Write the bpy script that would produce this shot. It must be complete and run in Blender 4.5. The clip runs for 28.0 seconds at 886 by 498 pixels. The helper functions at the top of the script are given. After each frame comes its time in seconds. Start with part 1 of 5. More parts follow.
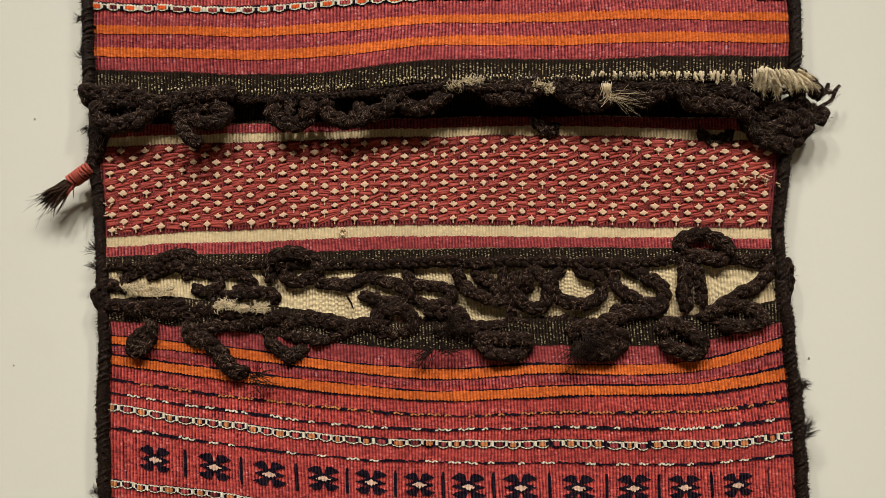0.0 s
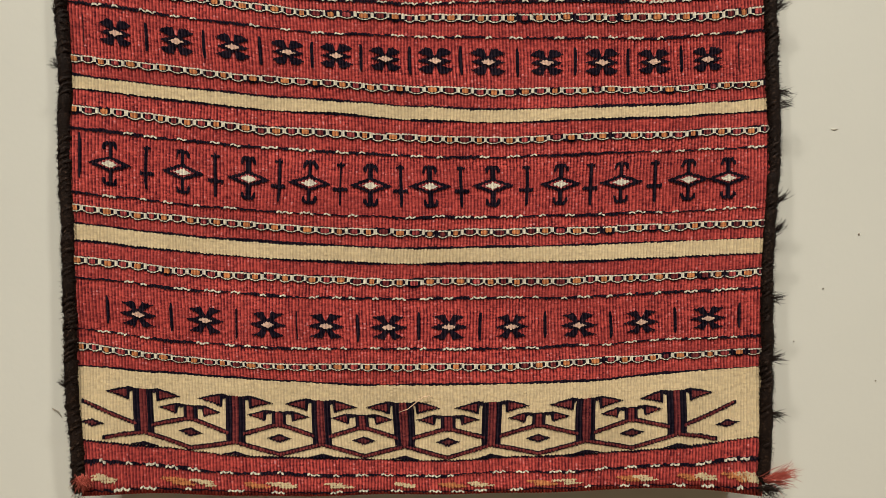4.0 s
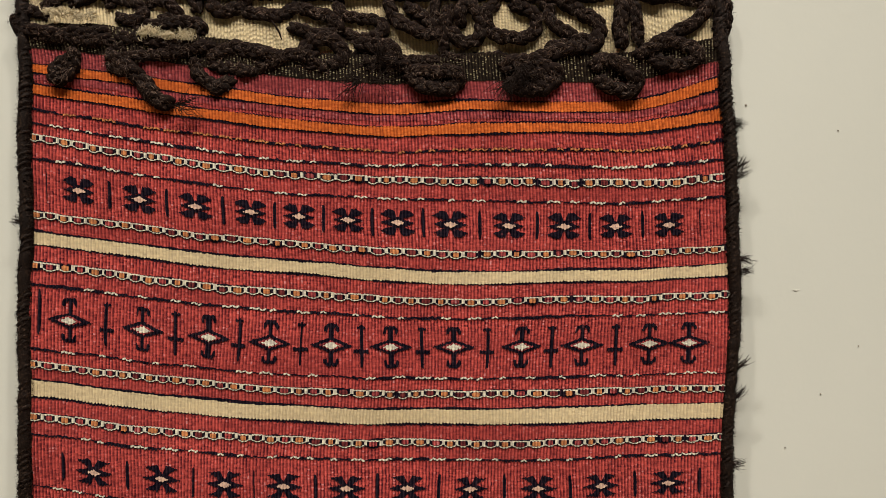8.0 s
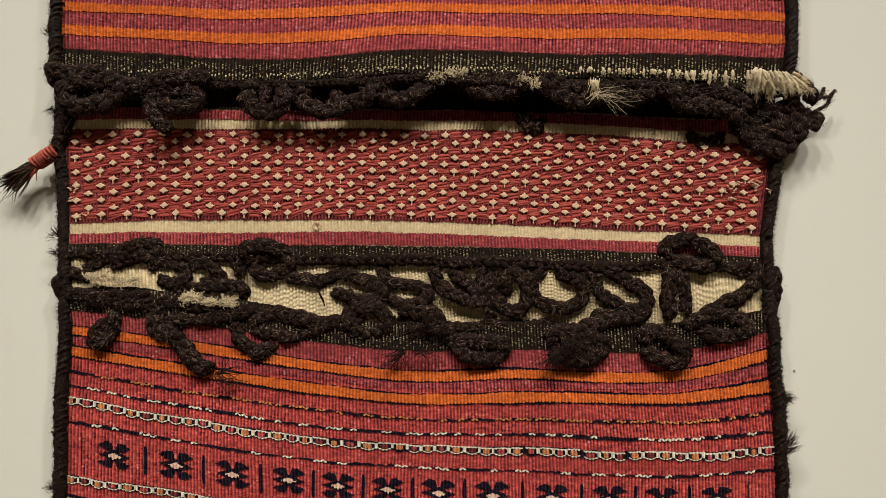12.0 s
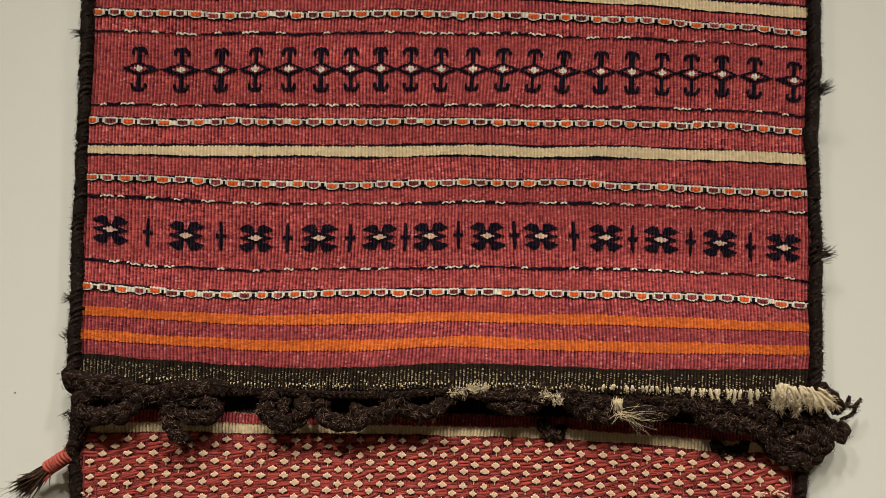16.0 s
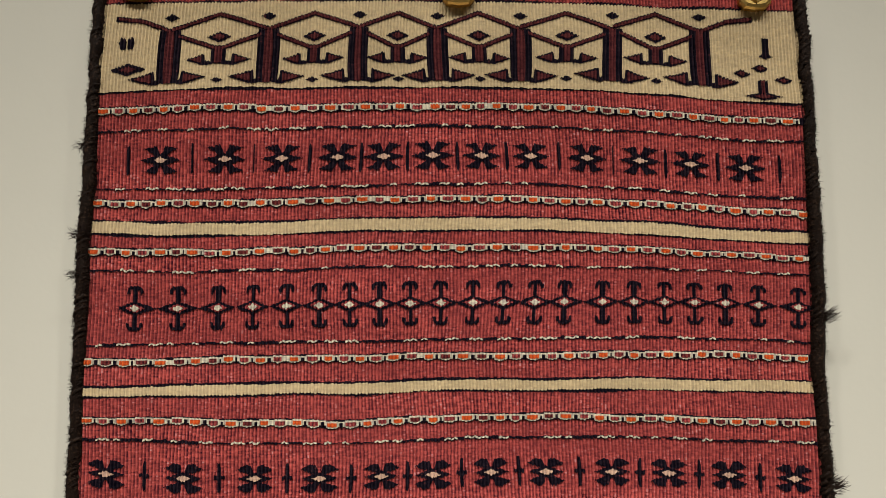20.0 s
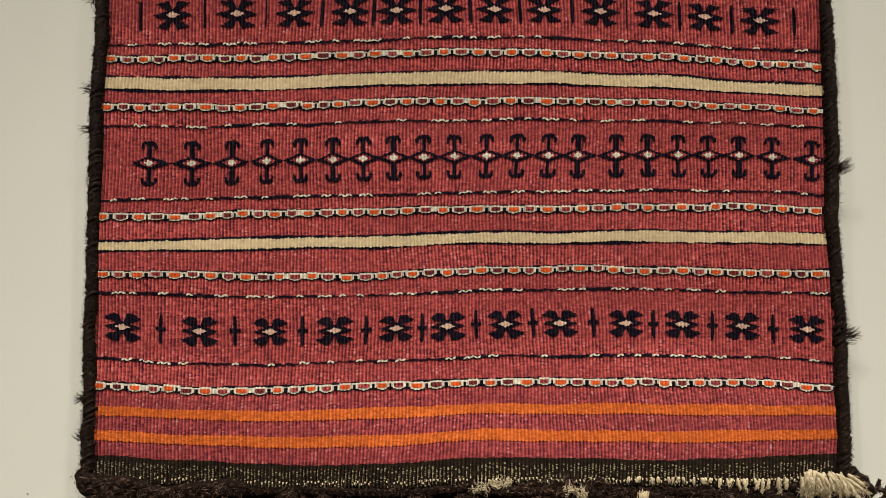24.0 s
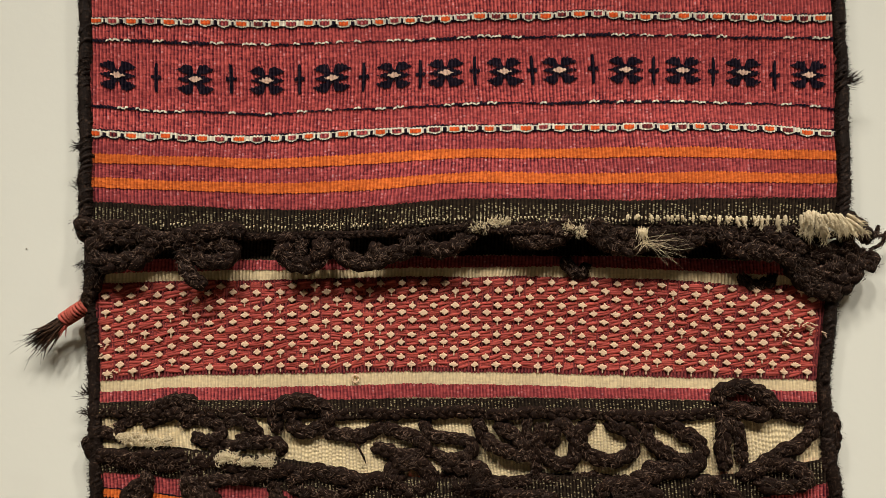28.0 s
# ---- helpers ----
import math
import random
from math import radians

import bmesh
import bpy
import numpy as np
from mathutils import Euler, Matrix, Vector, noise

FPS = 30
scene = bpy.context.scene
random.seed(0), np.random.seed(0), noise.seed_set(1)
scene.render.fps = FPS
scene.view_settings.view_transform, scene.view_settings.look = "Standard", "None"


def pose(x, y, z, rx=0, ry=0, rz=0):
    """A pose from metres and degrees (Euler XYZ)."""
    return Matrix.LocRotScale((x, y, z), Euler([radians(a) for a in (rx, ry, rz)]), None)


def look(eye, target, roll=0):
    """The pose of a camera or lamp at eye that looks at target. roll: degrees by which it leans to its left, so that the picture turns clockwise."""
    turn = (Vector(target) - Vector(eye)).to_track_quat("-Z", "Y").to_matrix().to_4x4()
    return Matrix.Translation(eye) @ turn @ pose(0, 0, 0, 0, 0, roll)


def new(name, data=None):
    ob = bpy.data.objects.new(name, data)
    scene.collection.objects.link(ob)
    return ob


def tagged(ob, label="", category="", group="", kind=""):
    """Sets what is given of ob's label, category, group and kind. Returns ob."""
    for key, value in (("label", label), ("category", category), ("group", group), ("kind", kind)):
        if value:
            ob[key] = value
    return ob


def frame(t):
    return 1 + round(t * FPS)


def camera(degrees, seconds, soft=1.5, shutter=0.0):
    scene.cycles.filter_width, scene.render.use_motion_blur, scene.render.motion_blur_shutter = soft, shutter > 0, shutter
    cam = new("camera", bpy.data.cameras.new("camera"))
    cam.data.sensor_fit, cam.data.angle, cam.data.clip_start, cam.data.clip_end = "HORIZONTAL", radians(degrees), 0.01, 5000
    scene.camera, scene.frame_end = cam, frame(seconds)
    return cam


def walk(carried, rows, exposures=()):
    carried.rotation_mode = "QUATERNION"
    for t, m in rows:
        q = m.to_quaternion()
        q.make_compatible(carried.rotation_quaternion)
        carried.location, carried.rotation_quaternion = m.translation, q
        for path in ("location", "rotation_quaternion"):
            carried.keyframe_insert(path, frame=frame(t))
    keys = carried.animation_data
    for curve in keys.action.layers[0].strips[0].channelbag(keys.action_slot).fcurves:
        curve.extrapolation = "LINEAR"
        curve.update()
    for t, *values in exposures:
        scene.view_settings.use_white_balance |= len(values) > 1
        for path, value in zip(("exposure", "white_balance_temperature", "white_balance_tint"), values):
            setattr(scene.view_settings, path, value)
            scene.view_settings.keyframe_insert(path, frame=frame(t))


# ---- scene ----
cam = camera(75.6, 28.0, 0.55)
METRES, EYE, TILT, LEAN, TURN = 1.375, 1.5, 0.0, 0.0, 0.0
ROWS = [
    (0.0, 0.0, 0.0, 0.0, -0.0, 0.0, -0.0),
    (0.5, -0.0001, 0.0007, -0.0215, -0.0, -0.29, 0.01),
    (1.0, -0.0002, 0.0011, -0.0463, -0.04, -0.67, 0.05),
    (1.5, 0.0033, 0.0016, -0.0747, -0.13, -1.07, 0.15),
    (2.0, 0.0074, 0.0015, -0.1051, -0.18, -1.59, 0.17),
    (2.5, 0.0081, 0.0009, -0.1411, -0.2, -2.15, 0.15),
    (3.0, 0.0091, -0.0, -0.1871, -0.18, -2.93, 0.11),
    (3.5, 0.0126, -0.0014, -0.2237, -0.29, -3.46, 0.13),
    (5.5, 0.0324, -0.001, -0.2402, -0.42, -3.4, -0.17),
    (6.0, 0.0339, -0.0003, -0.2248, -0.42, -3.22, -0.35),
    (6.5, 0.0355, 0.0003, -0.2039, -0.46, -2.96, -0.51),
    (7.0, 0.0367, 0.0008, -0.1832, -0.49, -2.72, -0.64),
    (7.5, 0.0375, 0.002, -0.1644, -0.54, -2.46, -0.73),
    (8.0, 0.0388, 0.003, -0.1448, -0.58, -2.2, -0.8),
    (8.5, 0.0379, 0.0037, -0.1225, -0.59, -1.9, -0.89),
    (9.0, 0.0342, 0.0042, -0.1017, -0.55, -1.68, -1.05),
    (9.5, 0.0275, 0.0044, -0.0849, -0.52, -1.44, -1.23),
    (10.0, 0.0233, 0.0052, -0.0684, -0.48, -1.21, -1.42),
    (10.5, 0.0211, 0.007, -0.052, -0.44, -0.99, -1.56),
    (11.0, 0.0172, 0.0095, -0.0369, -0.39, -0.75, -1.64),
    (11.5, 0.0145, 0.0123, -0.0195, -0.34, -0.54, -1.71),
    (12.0, 0.0114, 0.0124, 0.0009, -0.34, -0.33, -1.78),
    (12.5, 0.0076, 0.0121, 0.0209, -0.26, -0.09, -1.87),
    (13.0, 0.0016, 0.0121, 0.0433, -0.18, 0.21, -1.94),
    (13.5, -0.0035, 0.0132, 0.0647, -0.12, 0.53, -2.02),
    (15.5, -0.0079, 0.0156, 0.143, -0.15, 1.64, -2.38),
    (16.0, -0.0053, 0.0142, 0.1643, -0.19, 1.91, -2.39),
    (16.5, -0.0023, 0.013, 0.1835, -0.23, 2.2, -2.37),
    (17.0, -0.0029, 0.0115, 0.2029, -0.26, 2.46, -2.36),
    (17.5, -0.0047, 0.0104, 0.2204, -0.25, 2.68, -2.3),
    (18.0, -0.0065, 0.0114, 0.2338, -0.27, 2.92, -2.11),
    (18.5, -0.0067, 0.0134, 0.2473, -0.26, 3.16, -1.83),
    (19.0, -0.0065, 0.0143, 0.2621, -0.28, 3.4, -1.59),
    (19.5, -0.0068, 0.0142, 0.2769, -0.25, 3.59, -1.45),
    (20.0, -0.0103, 0.0134, 0.2883, -0.21, 3.69, -1.3),
    (20.5, -0.0119, 0.0138, 0.2892, -0.2, 3.75, -1.16),
    (22.5, -0.0136, 0.0129, 0.2626, -0.13, 3.59, -1.07),
    (23.0, -0.0166, 0.0133, 0.2479, -0.14, 3.36, -1.1),
    (23.5, -0.0169, 0.0149, 0.229, -0.08, 3.1, -1.07),
    (24.0, -0.0159, 0.0174, 0.2103, -0.09, 2.76, -1.05),
    (24.5, -0.0184, 0.0179, 0.1962, -0.09, 2.57, -1.03),
    (25.0, -0.02, 0.0178, 0.1817, -0.06, 2.32, -1.03),
    (25.5, -0.0204, 0.0191, 0.1644, -0.04, 2.09, -1.0),
    (26.0, -0.0206, 0.0203, 0.1474, -0.04, 1.82, -0.96),
    (26.5, -0.0193, 0.0217, 0.1294, -0.05, 1.54, -0.9),
    (27.0, -0.0162, 0.023, 0.112, -0.1, 1.28, -0.83),
    (27.5, -0.0149, 0.0233, 0.0957, -0.14, 1.02, -0.81),
    (28.0, -0.0133, 0.0237, 0.079, -0.14, 0.83, -0.78),
]
EXPOSURES = ((0, 0.1), (2, 0.14), (3, 0.03), (6, -0.06), (7, -0.1), (8, -0.05), (9, 0.06), (11, 0.04), (13, -0.03), (16, -0.03), (19, 0.0), (24, 0.06), (25, 0.07), (26, 0.08), (28, 0.14))
walk(cam, [(t, pose(0, 0, EYE, TILT, LEAN, TURN) @ pose(METRES * x, METRES * y, METRES * z, 90 + pitch, roll, yaw)) for t, x, y, z, yaw, pitch, roll in ROWS], EXPOSURES)

# ---- world, lamps ----
import collections

world = bpy.data.worlds.new("world")
world.use_nodes = True
world.node_tree.nodes["Background"].inputs[0].default_value = (0.9, 0.85, 0.75, 1)
world.node_tree.nodes["Background"].inputs[1].default_value = 0.05
scene.world = world

WALL_Y = 0.4870


def spot(name, eye, target, watts, cone, soft, tint):
    data = bpy.data.lights.new(name, "SPOT")
    data.energy, data.spot_size, data.spot_blend, data.shadow_soft_size, data.color = watts, radians(cone), 1.0, soft, tint
    lamp = new(name, data)
    lamp.matrix_world = look(eye, target)
    return lamp


for x, aim, watts in ((-1.9, 0.08, 390), (-0.7, 0.05, 365), (0.65, 0.05, 340), (1.8, 0.0, 385)):
    spot("gallery_spot", (x, -1.45, 4.9), (aim, WALL_Y, -0.55), watts, 44, 0.14, (1.0, 0.937, 0.845))


# ---- materials ----
def nodes_of(name):
    mat = bpy.data.materials.new(name)
    mat.use_nodes = True
    tree = mat.node_tree
    return mat, tree, tree.nodes["Principled BSDF"]


def add(tree, kind, **values):
    node = tree.nodes.new(kind)
    for key, value in values.items():
        if key in node.inputs:
            node.inputs[key].default_value = value
    return node


def mix_colour(tree, fac, a, b, how="MIX"):
    node = tree.nodes.new("ShaderNodeMix")
    node.data_type, node.blend_type = "RGBA", how
    for socket, value in ((0, fac), (6, a), (7, b)):
        if hasattr(value, "is_linked"):
            tree.links.new(value, node.inputs[socket])
        else:
            node.inputs[socket].default_value = value if socket == 0 else (*value, 1)
    return node.outputs[2]


def ramp(tree, value, low, high, lo=0.0, hi=1.0):
    node = tree.nodes.new("ShaderNodeMapRange")
    tree.links.new(value, node.inputs[0])
    for n, v in enumerate((low, high, lo, hi)):
        node.inputs[n + 1].default_value = v
    return node.outputs[0]


def noise_of(tree, scale, stretch=(1, 1, 1), detail=3.0, rough=0.6):
    where = tree.nodes.new("ShaderNodeNewGeometry")
    mapping = tree.nodes.new("ShaderNodeMapping")
    mapping.inputs["Scale"].default_value = stretch
    tree.links.new(where.outputs["Position"], mapping.inputs[0])
    node = add(tree, "ShaderNodeTexNoise", Scale=scale, Detail=detail, Roughness=rough)
    tree.links.new(mapping.outputs[0], node.inputs[0])
    return node.outputs[0]


def woven_wool(name, colour, vary=0.32, fleck=None, flecks=0.86, abrash=0.5, relief=1.0, worn=0.55, grid=0.0):
    """Weft-faced wool: every pass of weft over a warp is a small bead of its own tone; shade is painted into the rib
    grooves and a highlight onto the worn, pale ridges, with slow dye changes from row to row.
    """
    mat, tree, bsdf = nodes_of(name)
    links = tree.links
    uv = tree.nodes.new("ShaderNodeUVMap")
    split = tree.nodes.new("ShaderNodeSeparateXYZ")
    links.new(uv.outputs[0], split.inputs[0])

    def calc(how, a, b=None):
        node = tree.nodes.new("ShaderNodeMath")
        node.operation = how
        for socket, value in ((0, a), (1, b)):
            if value is None:
                continue
            if hasattr(value, "is_linked"):
                links.new(value, node.inputs[socket])
            else:
                node.inputs[socket].default_value = value
        return node.outputs[0]

    rib = calc("FLOOR", split.outputs[0])
    each = tree.nodes.new("ShaderNodeTexWhiteNoise")
    each.noise_dimensions = "1D"
    links.new(rib, each.inputs["W"])
    shift = each.outputs["Value"]
    row = calc("ADD", calc("MULTIPLY", split.outputs[1], 0.85), shift)
    both = tree.nodes.new("ShaderNodeCombineXYZ")
    links.new(rib, both.inputs[0])
    links.new(calc("FLOOR", row), both.inputs[1])
    cell = tree.nodes.new("ShaderNodeTexWhiteNoise")
    cell.noise_dimensions = "2D"
    links.new(both.outputs[0], cell.inputs["Vector"])
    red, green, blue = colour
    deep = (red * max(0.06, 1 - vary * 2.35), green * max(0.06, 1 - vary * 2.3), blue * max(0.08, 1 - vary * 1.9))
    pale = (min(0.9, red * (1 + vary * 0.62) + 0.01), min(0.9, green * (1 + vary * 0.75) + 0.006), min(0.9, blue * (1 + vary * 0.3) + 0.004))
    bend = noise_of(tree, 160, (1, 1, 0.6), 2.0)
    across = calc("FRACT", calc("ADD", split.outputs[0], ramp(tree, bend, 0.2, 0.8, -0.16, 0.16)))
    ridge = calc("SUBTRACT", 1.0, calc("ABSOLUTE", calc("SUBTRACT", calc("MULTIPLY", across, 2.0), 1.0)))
    along = tree.nodes.new("ShaderNodeCombineXYZ")
    links.new(calc("MULTIPLY", rib, 3.71), along.inputs[0])
    links.new(calc("ADD", calc("MULTIPLY", split.outputs[1], 0.24), calc("MULTIPLY", shift, 9.0)), along.inputs[1])
    strand = add(tree, "ShaderNodeTexNoise", Scale=1.0, Detail=2.0, Roughness=0.6)
    strand.noise_dimensions = "2D"
    links.new(along.outputs[0], strand.inputs["Vector"])
    seg = ramp(tree, strand.outputs[0], 0.3, 0.7)
    streak = noise_of(tree, 330, (1, 1, 0.22), 2.0, 0.6)
    weft = ramp(tree, noise_of(tree, 60, (1, 1, 13), 3.0, 0.7), 0.3, 0.7)
    # the ridge term paints groove shade into the colour, over the random tones
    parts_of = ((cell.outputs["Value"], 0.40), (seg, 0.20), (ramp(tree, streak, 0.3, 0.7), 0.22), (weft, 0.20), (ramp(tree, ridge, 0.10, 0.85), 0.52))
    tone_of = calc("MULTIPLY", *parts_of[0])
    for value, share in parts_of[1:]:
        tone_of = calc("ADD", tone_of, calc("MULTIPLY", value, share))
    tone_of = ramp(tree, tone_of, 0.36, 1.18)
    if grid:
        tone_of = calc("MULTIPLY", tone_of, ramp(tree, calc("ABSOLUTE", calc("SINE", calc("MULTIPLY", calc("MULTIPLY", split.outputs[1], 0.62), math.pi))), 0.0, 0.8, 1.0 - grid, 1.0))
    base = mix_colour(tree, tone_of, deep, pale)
    wear = noise_of(tree, 120, (1.5, 1.5, 0.7), 4.0, 0.7)
    # wear on the ridges, doubling as a painted highlight along each rib
    rubbed_highlight = calc("MULTIPLY", calc("MULTIPLY", ramp(tree, ridge, 0.62, 1.0), seg), ramp(tree, wear, 0.30, 0.66, 0.0, worn * 1.5))
    tone = fleck or tuple(min(0.9, c * 1.5 + extra) for c, extra in zip(colour, (0.085, 0.050, 0.030)))
    base = mix_colour(tree, rubbed_highlight, base, tone)
    bright = calc("MULTIPLY", calc("MULTIPLY", ramp(tree, cell.outputs["Value"], flecks, flecks + 0.08), ramp(tree, ridge, 0.35, 0.7)), ramp(tree, wear, 0.50, 0.62))
    base = mix_colour(tree, bright, base, tuple(min(0.9, c * 0.9 + 0.26) for c in colour) if not fleck else fleck)
    rows = noise_of(tree, 9, (0.35, 0.35, 6), 4.0, 0.65)
    base = mix_colour(tree, ramp(tree, rows, 0.40, 0.68, 0.0, abrash), base, tuple(c * 0.5 for c in colour))
    stain = noise_of(tree, 14, (1, 1, 1), 4.0)
    base = mix_colour(tree, ramp(tree, stain, 0.50, 0.78, 0.0, 0.38), base, tuple(0.45 * c + 0.006 for c in colour))
    mottle = noise_of(tree, 300, (1, 1, 0.55), 3.0, 0.65)
    base = mix_colour(tree, ramp(tree, mottle, 0.50, 0.68, 0.0, min(0.55, vary * 1.2)), base, tuple(0.38 * c for c in colour))
    links.new(base, bsdf.inputs["Base Color"])
    bsdf.inputs["Roughness"].default_value = 0.88
    bsdf.inputs["Specular IOR Level"].default_value = 0.03
    swell = calc("ABSOLUTE", calc("SINE", calc("MULTIPLY", row, math.pi)))
    grain = noise_of(tree, 700, (1, 1, 0.25), 2.0)
    high = calc("ADD", calc("MULTIPLY", swell, 0.4 if grid else 0.0), calc("ADD", calc("MULTIPLY", grain, 0.8), calc("ADD", calc("MULTIPLY", ridge, 0.25), calc("MULTIPLY", seg, 0.38))))
    bump = tree.nodes.new("ShaderNodeBump")
    bump.inputs["Strength"].default_value, bump.inputs["Distance"].default_value = relief, 0.0006
    links.new(high, bump.inputs["Height"])
    links.new(bump.outputs[0], bsdf.inputs["Normal"])
    return mat


def yarn(name, colour, dark=0.55, abrash=0.35, island=0.5):
    """Loose floats of wool yarn."""
    mat, tree, bsdf = nodes_of(name)
    weft = noise_of(tree, 90, (4, 4, 22), 3.0)
    base = mix_colour(tree, ramp(tree, weft, 0.3, 0.68), tuple(c * dark for c in colour), colour)
    rows = noise_of(tree, 28, (1, 1, 2.5), 3.0)
    base = mix_colour(tree, ramp(tree, rows, 0.4, 0.7, 0.0, abrash), base, (colour[0] * 1.25, colour[1] * 1.9, colour[2] * 1.2))
    where = tree.nodes.new("ShaderNodeNewGeometry")
    base = mix_colour(tree, ramp(tree, where.outputs["Random Per Island"], 0.0, 1.0, 0.0, island), base, tuple(c * 0.42 for c in colour))
    whole = tree.nodes.new("ShaderNodeObjectInfo").outputs["Random"]
    base = mix_colour(tree, ramp(tree, whole, 0.45, 1.0, 0.0, 0.5 * island), base, tuple(c * 0.45 for c in colour))
    tree.links.new(base, bsdf.inputs["Base Color"])
    bsdf.inputs["Roughness"].default_value = 0.8
    bump = tree.nodes.new("ShaderNodeBump")
    bump.inputs["Strength"].default_value, bump.inputs["Distance"].default_value = 0.6, 0.0005
    tree.links.new(noise_of(tree, 300, (1, 1, 4), 2.0), bump.inputs["Height"])
    tree.links.new(bump.outputs[0], bsdf.inputs["Normal"])
    return mat


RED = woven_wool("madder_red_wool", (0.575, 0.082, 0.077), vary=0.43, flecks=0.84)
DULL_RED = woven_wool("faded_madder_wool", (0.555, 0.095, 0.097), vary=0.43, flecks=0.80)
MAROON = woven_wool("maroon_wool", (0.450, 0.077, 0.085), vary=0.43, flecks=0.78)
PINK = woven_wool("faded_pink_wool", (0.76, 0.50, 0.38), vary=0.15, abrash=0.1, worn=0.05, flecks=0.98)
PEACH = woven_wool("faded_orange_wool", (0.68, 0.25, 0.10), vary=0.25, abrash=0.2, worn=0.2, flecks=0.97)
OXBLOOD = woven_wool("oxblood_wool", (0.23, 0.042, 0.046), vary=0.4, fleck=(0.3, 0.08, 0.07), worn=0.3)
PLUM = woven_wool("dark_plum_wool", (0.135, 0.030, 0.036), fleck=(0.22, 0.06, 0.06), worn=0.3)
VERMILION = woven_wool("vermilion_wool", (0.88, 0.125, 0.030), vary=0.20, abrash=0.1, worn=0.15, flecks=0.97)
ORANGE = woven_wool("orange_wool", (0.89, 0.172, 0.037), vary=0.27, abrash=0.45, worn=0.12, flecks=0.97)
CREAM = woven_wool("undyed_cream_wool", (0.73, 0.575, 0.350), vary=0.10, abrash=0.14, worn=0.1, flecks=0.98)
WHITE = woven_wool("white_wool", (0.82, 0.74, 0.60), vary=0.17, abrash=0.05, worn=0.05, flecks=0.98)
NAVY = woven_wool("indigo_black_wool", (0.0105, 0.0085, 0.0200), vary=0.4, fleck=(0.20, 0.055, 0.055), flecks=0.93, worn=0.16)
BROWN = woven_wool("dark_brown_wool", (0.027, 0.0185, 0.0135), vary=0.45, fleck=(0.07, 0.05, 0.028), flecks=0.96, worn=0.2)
FLOAT = yarn("brocade_red_wool", (0.56, 0.068, 0.050), 0.38, 0.22, 0.75)
KNOT = yarn("cream_flower_wool", (0.80, 0.55, 0.37), 0.8, 0.08, 0.25)
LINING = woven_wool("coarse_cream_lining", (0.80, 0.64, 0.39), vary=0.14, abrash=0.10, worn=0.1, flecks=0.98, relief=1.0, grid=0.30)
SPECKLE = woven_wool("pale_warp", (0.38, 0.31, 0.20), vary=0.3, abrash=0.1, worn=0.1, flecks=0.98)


def hair(name, colour, light, streak=0.62, rough=0.7, gloss=0.12, single=False):
    mat, tree, bsdf = nodes_of(name)
    fine = noise_of(tree, 520, (1, 1, 1), 3.0, 0.75)
    tone = tree.nodes.new("ShaderNodeNewGeometry").outputs["Random Per Island"] if single else fine
    base = mix_colour(tree, ramp(tree, tone, streak, 1.0 if single else streak + 0.16), colour, light)
    slow = noise_of(tree, 45, (1, 1, 1), 2.0)
    base = mix_colour(tree, ramp(tree, slow, 0.4, 0.7, 0.0, 0.5), base, tuple(c * 0.5 for c in colour))
    tree.links.new(base, bsdf.inputs["Base Color"])
    bsdf.inputs["Roughness"].default_value = rough
    bsdf.inputs["Specular IOR Level"].default_value = gloss
    bump = tree.nodes.new("ShaderNodeBump")
    bump.inputs["Strength"].default_value, bump.inputs["Distance"].default_value = 0.8, 0.0008
    tree.links.new(fine, bump.inputs["Height"])
    tree.links.new(bump.outputs[0], bsdf.inputs["Normal"])
    return mat


# the pale tones of ROPE and FIBRE paint glints into the hair colour
ROPE = hair("goat_hair", (0.0105, 0.0052, 0.0034), (0.100, 0.056, 0.035), 0.55, 0.7, 0.06)
FIBRE = hair("glint_goat_hair_fibres", (0.022, 0.012, 0.008), (0.21, 0.135, 0.095), 0.35, 0.55, 0.15, True)
BINDING = hair("goat_hair_binding", (0.011, 0.0058, 0.0037), (0.075, 0.043, 0.027), 0.54)
FUZZ = hair("loose_goat_hair", (0.018, 0.010, 0.0068), (0.08, 0.055, 0.042))
BRISTLE = hair("brown_hair_end", (0.05, 0.026, 0.016), (0.16, 0.09, 0.055), 0.5)
CREAM_TUFT = hair("loose_cream_wool", (0.66, 0.55, 0.36), (0.80, 0.71, 0.54))
RED_TUFT = hair("loose_red_wool", (0.40, 0.085, 0.06), (0.5, 0.18, 0.12))


def plaster():
    mat, tree, bsdf = nodes_of("painted_plaster")
    slow = noise_of(tree, 2.2, (1, 1, 1), 4.0)
    base = mix_colour(tree, ramp(tree, slow, 0.3, 0.7), (0.712, 0.712, 0.630), (0.752, 0.752, 0.668))
    blotch = noise_of(tree, 19, (1, 1, 1), 3.0)
    base = mix_colour(tree, ramp(tree, blotch, 0.62, 0.8, 0.0, 0.12), base, (0.62, 0.58, 0.50))
    tree.links.new(base, bsdf.inputs["Base Color"])
    bsdf.inputs["Roughness"].default_value = 0.7
    bump = tree.nodes.new("ShaderNodeBump")
    bump.inputs["Strength"].default_value, bump.inputs["Distance"].default_value = 0.12, 0.0008
    tree.links.new(noise_of(tree, 170, (1, 1, 1), 4.0), bump.inputs["Height"])
    tree.links.new(bump.outputs[0], bsdf.inputs["Normal"])
    return mat


